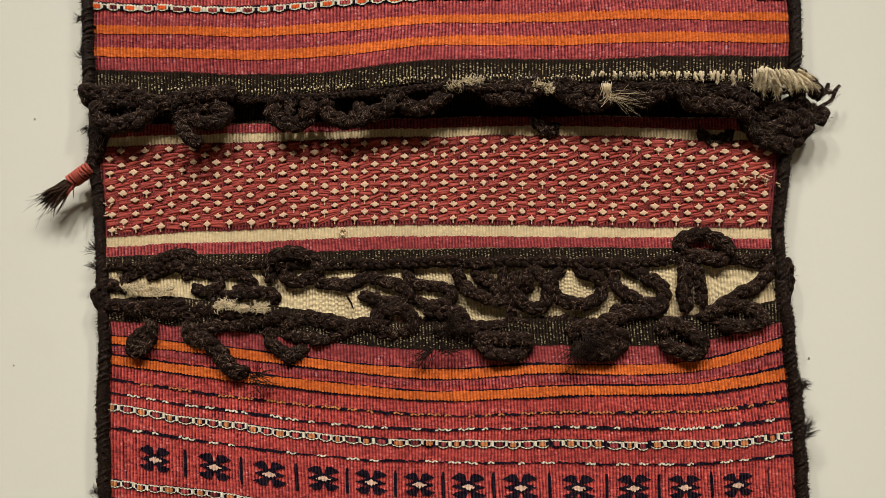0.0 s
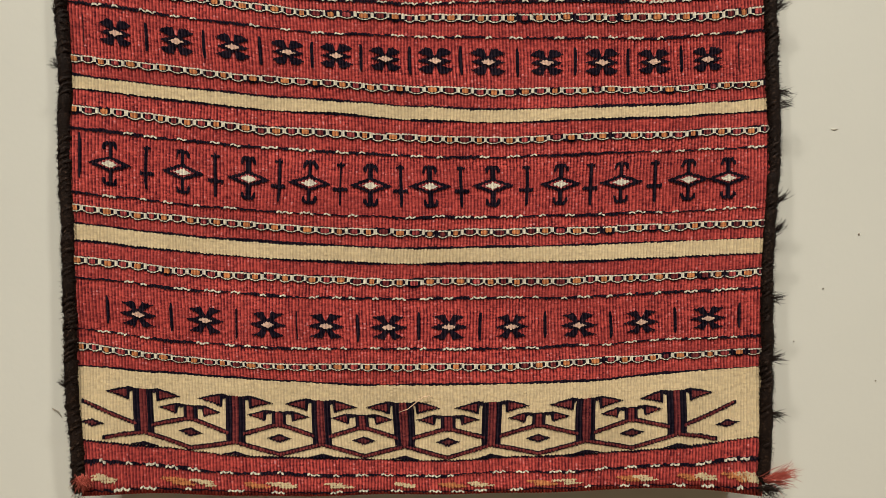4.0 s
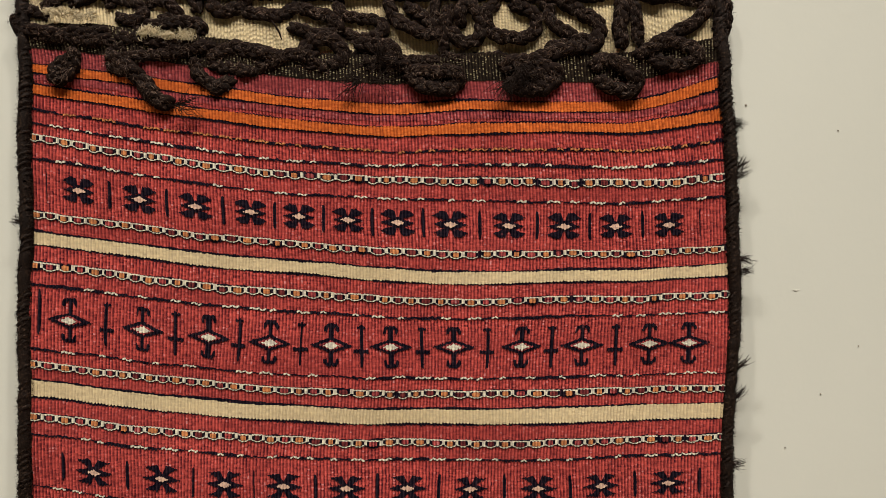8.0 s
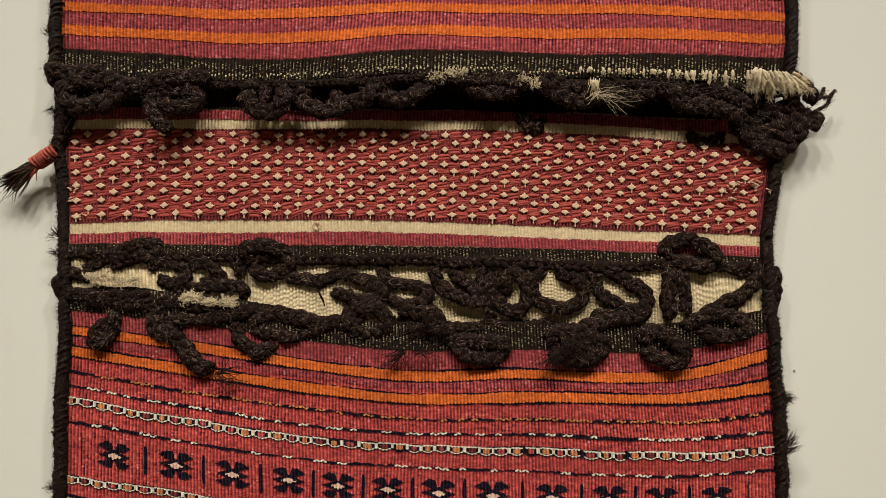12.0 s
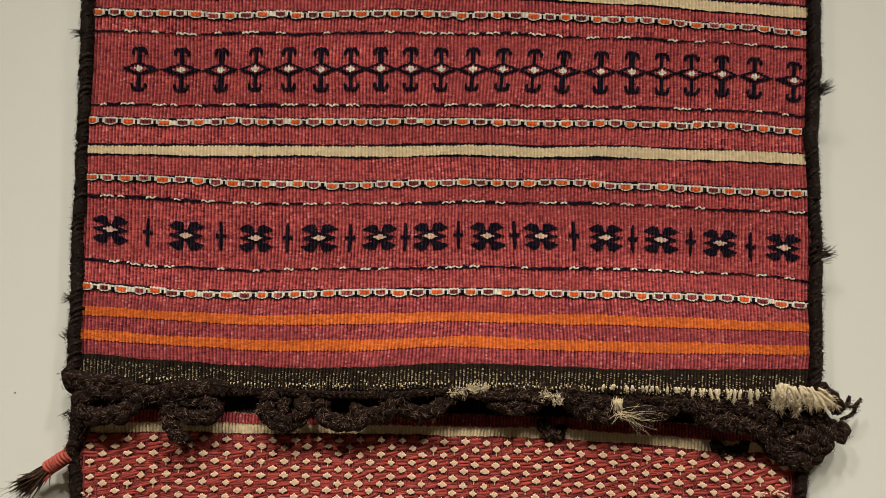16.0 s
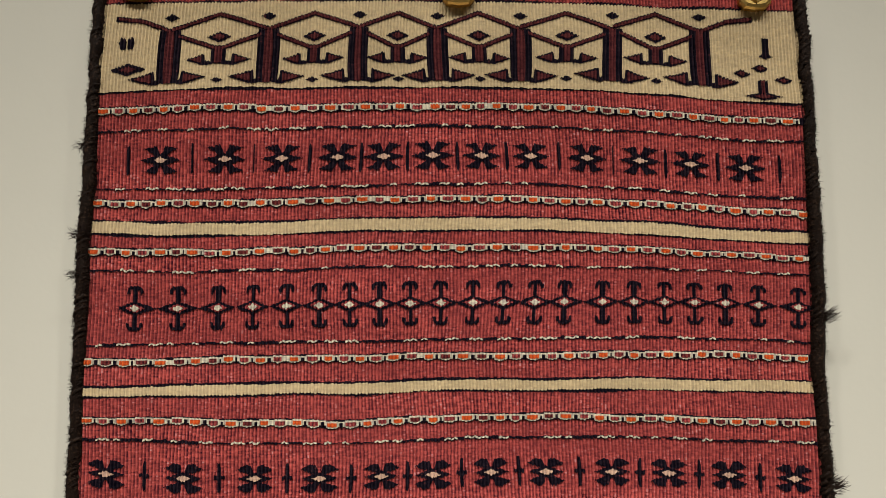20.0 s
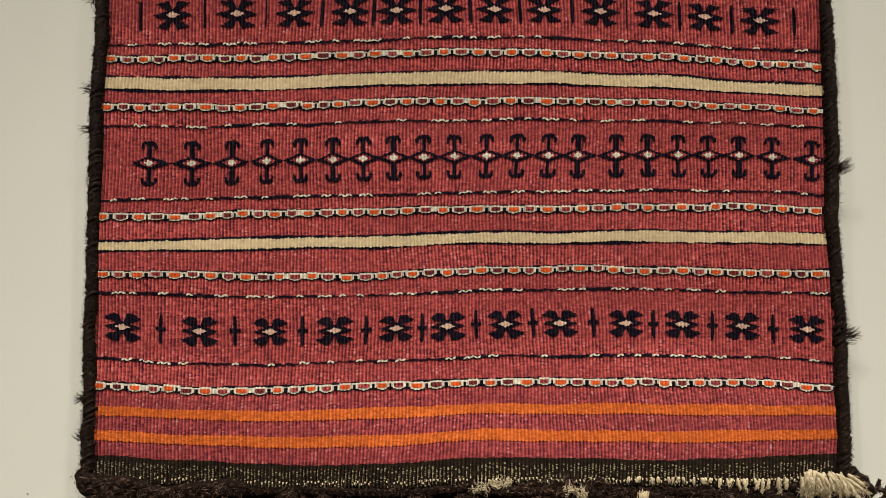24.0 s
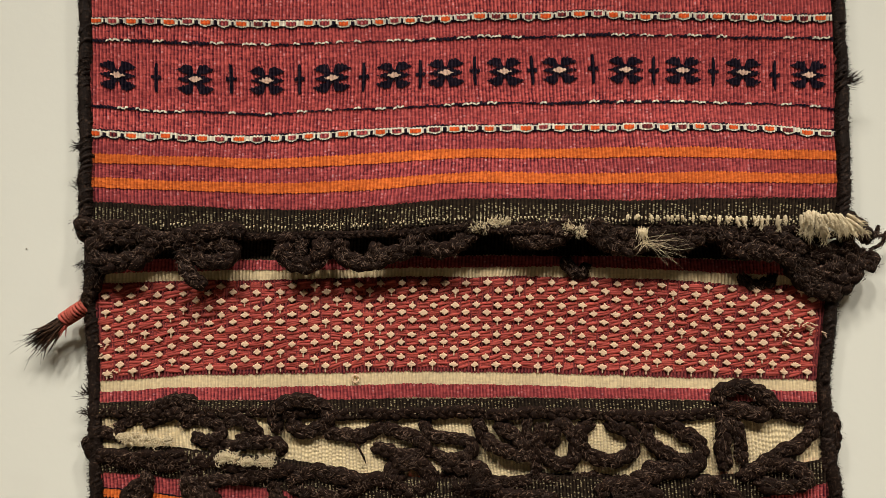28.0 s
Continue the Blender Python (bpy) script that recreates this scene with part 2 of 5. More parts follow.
def plain(name, colour, rough=0.8, metal=0.0, vary=0.15, scale=30):
    mat, tree, bsdf = nodes_of(name)
    spread = noise_of(tree, scale, (1, 1, 1), 4.0)
    base = mix_colour(tree, ramp(tree, spread, 0.3, 0.7), tuple(c * (1 - vary) for c in colour), tuple(min(1, c * (1 + vary)) for c in colour))
    tree.links.new(base, bsdf.inputs["Base Color"])
    tree.links.new(ramp(tree, spread, 0.3, 0.7, rough * 0.85, min(1, rough * 1.15)), bsdf.inputs["Roughness"])
    bsdf.inputs["Metallic"].default_value = metal
    return mat


PLASTER = plaster()
BRASS = plain("polished_brass", (0.86, 0.60, 0.20), 0.42, 1.0, 0.12, 160)
# floor out of view, its pale colour picked to bounce fill light upwards
FLOOR = plain("pale_bounce_floor", (0.34, 0.26, 0.18), 0.5, 0, 0.2, 12)
SPECK = plain("dirt_speck", (0.28, 0.25, 0.20), 0.9)
DRIP = plain("grey_drip", (0.64, 0.61, 0.54), 0.6)
CEILING = plain("dark_ceiling_paint", (0.12, 0.12, 0.12), 0.9)


# ---- mesh helpers ----
def mesh_of(name, verts, faces, material, smooth=False, uv=None):
    data = bpy.data.meshes.new(name)
    data.from_pydata([tuple(v) for v in verts], [], faces)
    data.materials.append(material)
    if uv is not None:
        at = np.empty(len(data.loops), dtype=np.int32)
        data.loops.foreach_get("vertex_index", at)
        data.uv_layers.new(name="weave").data.foreach_set("uv", np.asarray(uv, dtype=np.float32)[at].ravel())
    if smooth:
        data.polygons.foreach_set("use_smooth", [True] * len(data.polygons))
    return data


def part(name, data, parent, label=""):
    ob = new(name, data)
    ob.parent = parent
    if label:
        tagged(ob, label)
    return ob


def box(name, lo, hi, material, label, category):
    bm = bmesh.new()
    bmesh.ops.create_cube(bm, size=1)
    for v in bm.verts:
        v.co = Vector([lo[n] + (v.co[n] + 0.5) * (hi[n] - lo[n]) for n in range(3)])
    data = bpy.data.meshes.new(name)
    bm.to_mesh(data)
    bm.free()
    data.materials.append(material)
    return tagged(new(name, data), label, category, kind="structure")


# ---- the room ----
box("wall_north", (-3.0, WALL_Y, 0.0), (3.0, WALL_Y + 0.15, 5.1), PLASTER, "off-white painted plaster gallery wall", "wall")
box("wall_south", (-3.0, -4.65, 0.0), (3.0, -4.5, 5.1), PLASTER, "off-white painted plaster wall", "wall")
box("wall_west", (-3.15, -4.65, 0.0), (-3.0, WALL_Y + 0.15, 5.1), PLASTER, "off-white painted plaster wall", "wall")
box("wall_east", (3.0, -4.65, 0.0), (3.15, WALL_Y + 0.15, 5.1), PLASTER, "off-white painted plaster wall", "wall")
box("floor", (-3.15, -4.65, -0.12), (3.15, WALL_Y + 0.15, 0.0), FLOOR, "unseen gallery floor, pale to bounce fill light", "floor")
box("ceiling", (-3.15, -4.65, 5.1), (3.15, WALL_Y + 0.15, 5.25), CEILING, "dark painted gallery ceiling", "ceiling")

# ---- the cloth: u runs across (0 to 1), v is the height on the middle line ----
RIBS = 210
COLS = 4 * RIBS
PROFILE = np.array([0.0, 0.00082, 0.00110, 0.00082])
EDGE_Z = np.linspace(0.95, 2.15, 16)
EDGE_LEFT = np.array([-0.2714, -0.2746, -0.2771, -0.278, -0.277, -0.2791, -0.2783, -0.2838, -0.2871, -0.2912, -0.2922, -0.2933, -0.2928, -0.2910, -0.2880, -0.2825])
EDGE_RIGHT = np.array([0.2923, 0.293, 0.2918, 0.2958, 0.2966, 0.293, 0.2834, 0.2772, 0.2825, 0.2885, 0.2865, 0.2812, 0.2790, 0.2750, 0.2672, 0.2604])
# how far (mm) each weft line rises or sags from its height on the middle line, at nine places across
SAG_LOWER = {
    0.9483: (-0.5, 0.9, -0.4, -0.7, 0, 1.0, 2.0, 4.0, -3.0),
    0.9642: (14, 8, 3, 1, 0, 2, 4, 8, 14),
    0.9759: (19.5, 11.8, 4.7, 2.4, 0, 2.5, 5.7, 11.0, 19.7),
    1.0385: (16.0, 11.1, 6.1, 1.2, 0, 0.8, 4.0, 9.9, 14.2),
    1.0539: (19.2, 8.5, 2.4, 0.1, 0, 0.6, 4.9, 8.5, 12.0),
    1.1442: (21.6, 13.2, 6.8, 2.5, 0, 1.6, 2.9, 5.5, 8.5),
    1.2614: (26.9, 18.5, 10.2, 5.6, 0, -2.2, 0.9, 3.0, 8.4),
    1.338: (31.5, 20.0, 10.1, 2.9, 0, 0.7, 0.1, 0.5, 7.3),
    1.3777: (30.5, 20.8, 12.1, 4.3, 0, 3.3, 5.9, 6.8, 18.2),
}
SAG_UPPER = {
    1.3965: (28.6, 22.0, 13.1, 4.3, 0, 4.0, 3.0, 6.9, 27.3),
    1.437: (20, 16, 9, 3, 0, 3, 3, 7, 20),
    1.5002: (-7.0, -4.7, -4.0, -1.3, 0, 1.1, 1.1, 0.2, -0.2),
    1.5185: (-11.3, -6.1, -3.3, -1.0, 0, -1.1, -1.9, -2.5, -3.6),
    1.5983: (-8.5, -5.4, -4.0, -1.8, 0, 1.3, 0.5, -2.3, -3.2),
    1.6527: (-5.5, -8.0, -9.9, -6.8, 0, 0.3, 1.6, 3.8, 5.2),
    1.6882: (-8.0, -8.8, -9.1, -5.2, 0, 0.7, 2.4, 2.8, 2.8),
    1.7076: (-5.9, -10.1, -9.5, -3.7, 0, 1.9, 4.1, 4.0, 0.7),
}
SAG_TOP = {
    1.7948: (-7.7, -6.6, -7.1, -5.1, 0, 2.8, 3.4, 3.0, 3.8),
    1.8196: (-12.1, -9.8, -6.3, -4.1, 0, 1.5, 4.1, 4.8, 4.7),
    1.945: (-8.8, -9.2, -6.3, -1.7, 0, 1.5, 0.2, -3.3, -4.9),
    2.0536: (-12.4, -6.6, -3.4, -1.4, 0, 0.6, -0.7, -5.2, -7.2),
    2.122: (-9.5, -6.0, -3.0, -1.0, 0, 0.5, 0.5, -1.0, -2.0),
}
SAG_ROWS = {
    1.0874: (17, 9.6, 3.7, 0.9, 0, 0.2, 1.7, 5.2, 9.5),
    1.2023: (22, 14.1, 6.5, 1.7, 0, 0.7, 2.6, 5.3, 7.8),
    1.3037: (27, 17.3, 9.4, 3.6, 0, -1.7, -2.0, -0.5, 4.5),
    1.751: (-4.5, -8.0, -7.5, -4.0, 0, 3.1, 4.3, 3.4, 1.2),
    1.8832: (-10.5, -9.4, -6.2, -2.9, 0, 2.3, 4.1, 4.6, 2.0),
    1.9988: (-10.5, -8.6, -5.5, -2.7, 0, 1.2, -0.2, -3.6, -5.5),
}
SAG = {**SAG_LOWER, **SAG_UPPER, **SAG_TOP, **SAG_ROWS}


def soft_curve(values, count):
    """A smooth curve through evenly spaced values."""
    p = np.concatenate([[2 * values[0] - values[1]], values, [2 * values[-1] - values[-2]]])
    t = np.linspace(0, len(values) - 1, count)
    k = np.minimum(t.astype(int), len(values) - 2)
    f = t - k
    a, b, c, d = p[k], p[k + 1], p[k + 2], p[k + 3]
    return 0.5 * (2 * b + (c - a) * f + (2 * a - 5 * b + 4 * c - d) * f**2 + (3 * b - a - 3 * c + d) * f**3)


LINE_V = np.array(sorted(SAG))
LINE_OFF = np.array([soft_curve(np.array(SAG[v], float) * 0.001, COLS + 1) for v in LINE_V])
METRE = 0.171875


def depth(z):
    """How far ahead the hanging cloth is at a height: it bows a little towards the wall in its middle."""
    d = np.abs((z - 1.5) / METRE - 0.2)
    return METRE * (2.78 - 0.018 * d - 0.0045 * d * d)


def step(x, a, b):
    t = np.clip((x - a) / (b - a), 0, 1)
    return t * t * (3 - 2 * t)


def cloth_xz(c, v):
    k = np.clip(np.searchsorted(LINE_V, v) - 1, 0, len(LINE_V) - 2)
    w = np.clip((v - LINE_V[k]) / (LINE_V[k + 1] - LINE_V[k]), 0, 1)
    z = v + LINE_OFF[k, c] * (1 - w) + LINE_OFF[k + 1, c] * w
    left, right = np.interp(z, EDGE_Z, EDGE_LEFT), np.interp(z, EDGE_Z, EDGE_RIGHT)
    x = left + (right - left) * c / COLS
    inside = 4 * (c / COLS) * (1 - c / COLS)
    return x + inside * (0.0011 * np.sin(23 * z + 17 * x) + 0.0006 * np.sin(71 * z - 29 * x)), z


def ripple(x, z):
    return 0.0011 * np.sin(31 * x + 9 * z) * np.sin(12 * z + 4 * x) + 0.0007 * np.sin(67 * x - 21 * z + 1.0) + 0.0005 * np.sin(55 * z + 13 * x)


def lift(layer, v, c=None):
    """How far the flap and the pocket mouths stand out; the flap gapes in its middle."""
    gape = 0.0 if c is None else step(c / COLS, 0.25, 0.45) * (1 - step(c / COLS, 0.84, 0.97))
    if layer == "upper":
        return (0.006 + 0.008 * gape) * (1 - step(v, 1.63, 1.74))
    if layer == "pocket":
        return 0.0008 * (1 - step(v, 1.48, 1.54)) - (0.004 + 0.0050 * gape) * step(v, 1.596, 1.628)
    if layer == "lower":
        return 0.0015 * step(v, 1.40, 1.44)
    return 0 * v - 0.001


def surf(layer, c, v, h):
    x, z = cloth_xz(c, v)
    rib = PROFILE[c % 4]
    return np.stack([x, depth(z) - lift(layer, v, c) - h - rib - ripple(x, z), z], -1)


def runs_mesh(name, layer, runs, material, h=0.0003, scallop=0.0004, cell=0.006):
    """Woven columns: a run is (first column, last column, low, high) with low and high one height or one for each column;
    its ends are rounded like a weft turning round a warp."""
    verts, faces, uvs, at = [], [], [], 0
    for first, last, lo, hi in runs:
        c = np.arange(first, last + 1)
        w = len(c)
        lo, hi = np.broadcast_to(np.asarray(lo, float), w), np.broadcast_to(np.asarray(hi, float), w)
        tall = float((hi - lo).max())
        e = np.minimum(scallop, (hi - lo) * 0.3) * (PROFILE[c % 4] / PROFILE[2] - 0.5)
        n = max(1, int(math.ceil(tall / cell)))
        t = np.linspace(0, 1, n + 1)[:, None]
        v = (lo - e) + (hi - lo + 2 * e) * t
        cc = np.broadcast_to(c, v.shape)
        verts.append(surf(layer, cc, v, h).reshape(-1, 3))
        uvs.append(np.stack([cc / 4.0, v * 1000.0], -1).reshape(-1, 2))
        grid = at + np.arange((n + 1) * w).reshape(n + 1, w)
        faces += np.stack([grid[:-1, :-1], grid[:-1, 1:], grid[1:, 1:], grid[1:, :-1]], -1).reshape(-1, 4).tolist()
        at += (n + 1) * w
    verts, uvs = np.concatenate(verts), np.concatenate(uvs)
    _, keep, same = np.unique(np.round(uvs, 3), axis=0, return_index=True, return_inverse=True)
    faces = [f for f in same.ravel()[np.array(faces)].tolist() if len(set(f)) == 4]
    return mesh_of(name, verts[keep], faces, material, True, uvs[keep])


rng = random.Random(7)


def ground(name, layer, low, high, material, parent, label, ragged=0.0):
    """A whole width of plain weave with a hem that turns back behind it."""
    rows = np.linspace(low, high, max(3, int((high - low) / 0.005)))
    c = np.arange(COLS + 1)
    rings = [surf(layer, c, np.full(COLS + 1, v), 0.0) for v in rows]
    rings = [rings[0] + np.array([0, 0.003, 0])] + rings + [rings[-1] + np.array([0, 0.003, 0])]
    heights = [rows[0], *rows, rows[-1]]
    n, w = len(rings), COLS + 1
    grid = np.arange(n * w).reshape(n, w)
    faces = np.stack([grid[:-1, :-1], grid[:-1, 1:], grid[1:, 1:], grid[1:, :-1]], -1).reshape(-1, 4).tolist()
    uv = np.concatenate([np.stack([c / 4.0, np.full(w, v * 1000.0)], -1) for v in heights])
    return part(name, mesh_of(name, np.concatenate(rings), faces, material, True, uv), parent, label)


def wander(jitter, cols=COLS + 1):
    """Small steps from rib to rib in the height of a weft line."""
    steps = np.array([rng.uniform(-jitter, jitter) for _ in range(cols // 4 + 2)])
    return np.repeat(steps, 4)[:cols] * 0.6 + np.interp(np.arange(cols), np.arange(0, cols + 40, 40), [rng.uniform(-jitter, jitter) for _ in range(len(range(0, cols + 40, 40)))])


def stripe(name, layer, low, high, material, parent, label="", h=0.0003, jitter=0.0007):
    run = (0, COLS, low + wander(jitter), high + wander(jitter))
    return part(name, runs_mesh(name, layer, [run], material, h, 0.0007), parent, label)


WIDTH = 0.565


def woven(polys, u, v, scale=0.001, flip=1, jitter=0.0006):
    """Columns of a motif drawn as outlines in mm round (u, v)."""
    runs = []
    for poly in polys:
        p = np.array(poly, float) * scale
        p[:, 1] *= flip
        q = np.roll(p, -1, axis=0)

        def cuts(col):
            x = (col / COLS - u) * WIDTH + 1e-7
            out = [y0 + (y1 - y0) * (x - x0) / (x1 - x0) for (x0, y0), (x1, y1) in zip(p, q) if (x0 <= x) != (x1 <= x)]
            return sorted(out)

        first = max(0, int((u + p[:, 0].min() / WIDTH) * RIBS * 2))
        last = min(2 * RIBS - 1, int((u + p[:, 0].max() / WIDTH) * RIBS * 2))
        ends = collections.defaultdict(lambda: (rng.uniform(-jitter, jitter), rng.uniform(-jitter, jitter)))
        for half in range(first, last + 1):
            sides = [cuts(2 * half), cuts(2 * half + 1), cuts(2 * half + 2)]
            mid = sides[1]
            if not mid:
                continue
            for k in range(0, len(mid) - 1, 2):
                lo, hi = [], []
                for s in sides:
                    if len(s) == len(mid):
                        lo.append(v + s[k]), hi.append(v + s[k + 1])
                    else:
                        lo.append(v + mid[k] + 0.2 * (mid[k + 1] - mid[k])), hi.append(v + mid[k + 1] - 0.2 * (mid[k + 1] - mid[k]))
                if max(hi[j] - lo[j] for j in range(3)) > 0.0005:
                    for j in range(3):
                        room = 0.35 * (hi[j] - lo[j])
                        down, up = ends[2 * half + j]
                        lo[j] += min(down, room)
                        hi[j] += max(up, -room)
                    runs.append((2 * half, 2 * half + 2, np.array(lo), np.array(hi)))
    return runs


def motif(name, layer, polys, u, v, material, parent, label="", h=0.0006, flip=1, scale=0.001):
    runs = woven(polys, u, v, scale, flip)
    return part(name, runs_mesh(name, layer, runs, material, h), parent, label) if runs else None


def mirror(poly):
    return [(-x, y) for x, y in poly]


def upside(poly):
    return [(x, -y) for x, y in poly]


def band(points, width):
    """A zigzag band of even height along points."""
    return [(x, y + width / 2) for x, y in points] + [(x, y - width / 2) for x, y in reversed(points)]


def rect(x0, y0, x1, y1):
    return [(x0, y0), (x1, y0), (x1, y1), (x0, y1)]


bag = tagged(new("saddlebag"), "old red and brown woven wool saddlebag hung flat on the wall", "saddlebag")

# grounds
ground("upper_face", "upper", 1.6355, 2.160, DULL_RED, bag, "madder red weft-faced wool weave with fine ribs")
ground("pocket_face", "pocket", 1.4855, 1.652, CREAM, bag, "cream wool ground under red brocade")
ground("pocket_lining", "lining", 1.385, 1.500, LINING, bag, "plain cream woven lining seen in the pocket mouth")
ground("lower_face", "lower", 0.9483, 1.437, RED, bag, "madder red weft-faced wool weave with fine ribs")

# plain stripes
for layer, low, high, colour, label in (
    ("upper", 1.8157, 1.8232, CREAM, "narrow cream stripe"),
    ("upper", 1.9405, 1.9494, CREAM, "narrow cream stripe"),
    ("lower", 1.2569, 1.2662, CREAM, "cream stripe"),
    ("lower", 1.1392, 1.1508, CREAM, "cream stripe"),
    ("upper", 2.0536, 2.1208, CREAM, "wide cream pattern band"),
    ("lower", 0.9768, 1.0385, CREAM, "wide cream pattern band"),
):
    stripe("stripe_edge", layer, low - 0.0016, high + 0.0016, NAVY, bag, "thin black outline of a cream stripe", 0.0002)
    stripe("cream_stripe", layer, low, high, colour, bag, label, 0.0005)
for layer, low, high in (("upper", 1.6850, 1.6919), ("upper", 1.6655, 1.6731), ("lower", 1.3928, 1.4002), ("lower", 1.3745, 1.3818)):
    if layer == "lower":
        stripe("stripe_edge", layer, low - 0.0012, high + 0.0012, NAVY, bag, "thin black outline of an orange stripe", 0.00045)
    stripe("orange_stripe", layer, low, high, ORANGE, bag, "bright orange stripe", 0.0007, 0.0006)
for layer, low, high in (("upper", 1.6535, 1.700), ("lower", 1.386, 1.4165)):
    stripe("maroon_stripe", layer, low, high, MAROON, bag, "dull maroon stripe", 0.0003)
stripe("dark_band", "upper", 1.6345, 1.6530, BROWN, bag, "dark brown woven band with pale specks", 0.0006)
stripe("dark_band", "pocket", 1.485, 1.5002, BROWN, bag, "dark brown woven band with pale specks", 0.0006)
stripe("dark_band", "lower", 1.4165, 1.439, BROWN, bag, "dark brown woven band with pale specks", 0.0006)
# carried further down in place of the shade under the flap
stripe("dark_band", "pocket", 1.6105, 1.653, BROWN, bag, "dark brown woven band at the pocket mouth, lowered to stand in for flap shade", 0.0006)
stripe("maroon_stripe", "pocket", 1.5003, 1.5106, MAROON, bag, "dull maroon stripe", 0.0005)
stripe("maroon_stripe", "pocket", 1.6010, 1.6105, MAROON, bag, "dull maroon stripe", 0.0005)


def specks(layer, low, high, share, size, first=0.005, last=0.995):
    """Pale warps that show between worn brown wefts, in a loose grid."""
    runs = []
    pitch = 0.0015
    for rib in range(int(first * RIBS), int(last * RIBS)):
        for k in range(int((high - low) / pitch)):
            v = low + (k + 0.5 * (rib % 2)) * pitch + rng.uniform(-0.0003, 0.0003)
            patchy = 0.75 + 0.6 * noise.noise(Vector((rib * 0.09, v * 160, 3.0)))
            for col in (4 * rib + 1,):
                if rng.random() < share * patchy:
                    runs.append((col, col + rng.choice((1, 1, 2)), v, v + rng.uniform(0.5, 1.0) * size))
    ob = part("pale_warp_specks", runs_mesh("pale_warp_specks", layer, runs, SPECKLE, 0.0010, 0.0003), bag, "pale warp specks showing through worn brown wool")
    return tagged(ob, kind="stuff")


specks("upper", 1.6345, 1.6510, 0.85, 0.0009)
specks("pocket", 1.487, 1.499, 0.6, 0.0008)
specks("lower", 1.4175, 1.437, 0.7, 0.0009)
worn = part("dark_band", runs_mesh("dark_band", "lower", [(4, 330, 1.434, 1.438 + 0.008 * step(np.arange(327.0), 0, 40) * (1 - step(np.arange(327.0), 180, 326)) + 0.6 * wander(0.002, 327))], BROWN, 0.0004), bag, "worn upper edge of the dark band")
specks("lower", 1.434, 1.4455, 0.9, 0.0012, 0.05, 0.26)


# dashed and beaded lines
def dash_line(layer, v, first=0.03, pitch=0.036, colour=WHITE, thick=0.0011, label="thin black line with white dashes"):
    """Two twisted wefts: a dark line that thins and thickens, with short zigzag dashes of another colour lying in it."""
    sway = wander(0.0008)
    thin = np.clip(1.0 + wander(0.55), 0.35, 1.5)
    line = part("dash_line", runs_mesh("dash_line", layer, [(0, COLS, v + sway - thick * 0.75 * thin, v + sway + thick * 0.75 * thin)], NAVY, 0.0005, 0.0007), bag, label)
    u = first
    while u < 0.98:
        rib, length = int(u * RIBS), rng.choice((2, 2, 3, 3, 4, 4, 5))
        runs = []
        for k in range(min(length, RIBS - 1 - rib)):
            at = v + sway[4 * (rib + k)] + 0.0003
            lean = (1 if k % 2 else -1) * rng.uniform(0.0003, 0.0007) * np.linspace(1, -1, 5) + rng.uniform(-0.0002, 0.0002)
            half = rng.uniform(0.0005, 0.0008)
            runs.append((4 * (rib + k), 4 * (rib + k) + 4, at + lean - half, at + lean + half))
        if runs and rng.random() < 0.9:
            part("dash", runs_mesh("dash", layer, runs, colour, 0.0009, 0.0002), line)
        u += pitch * rng.uniform(0.6, 1.3)


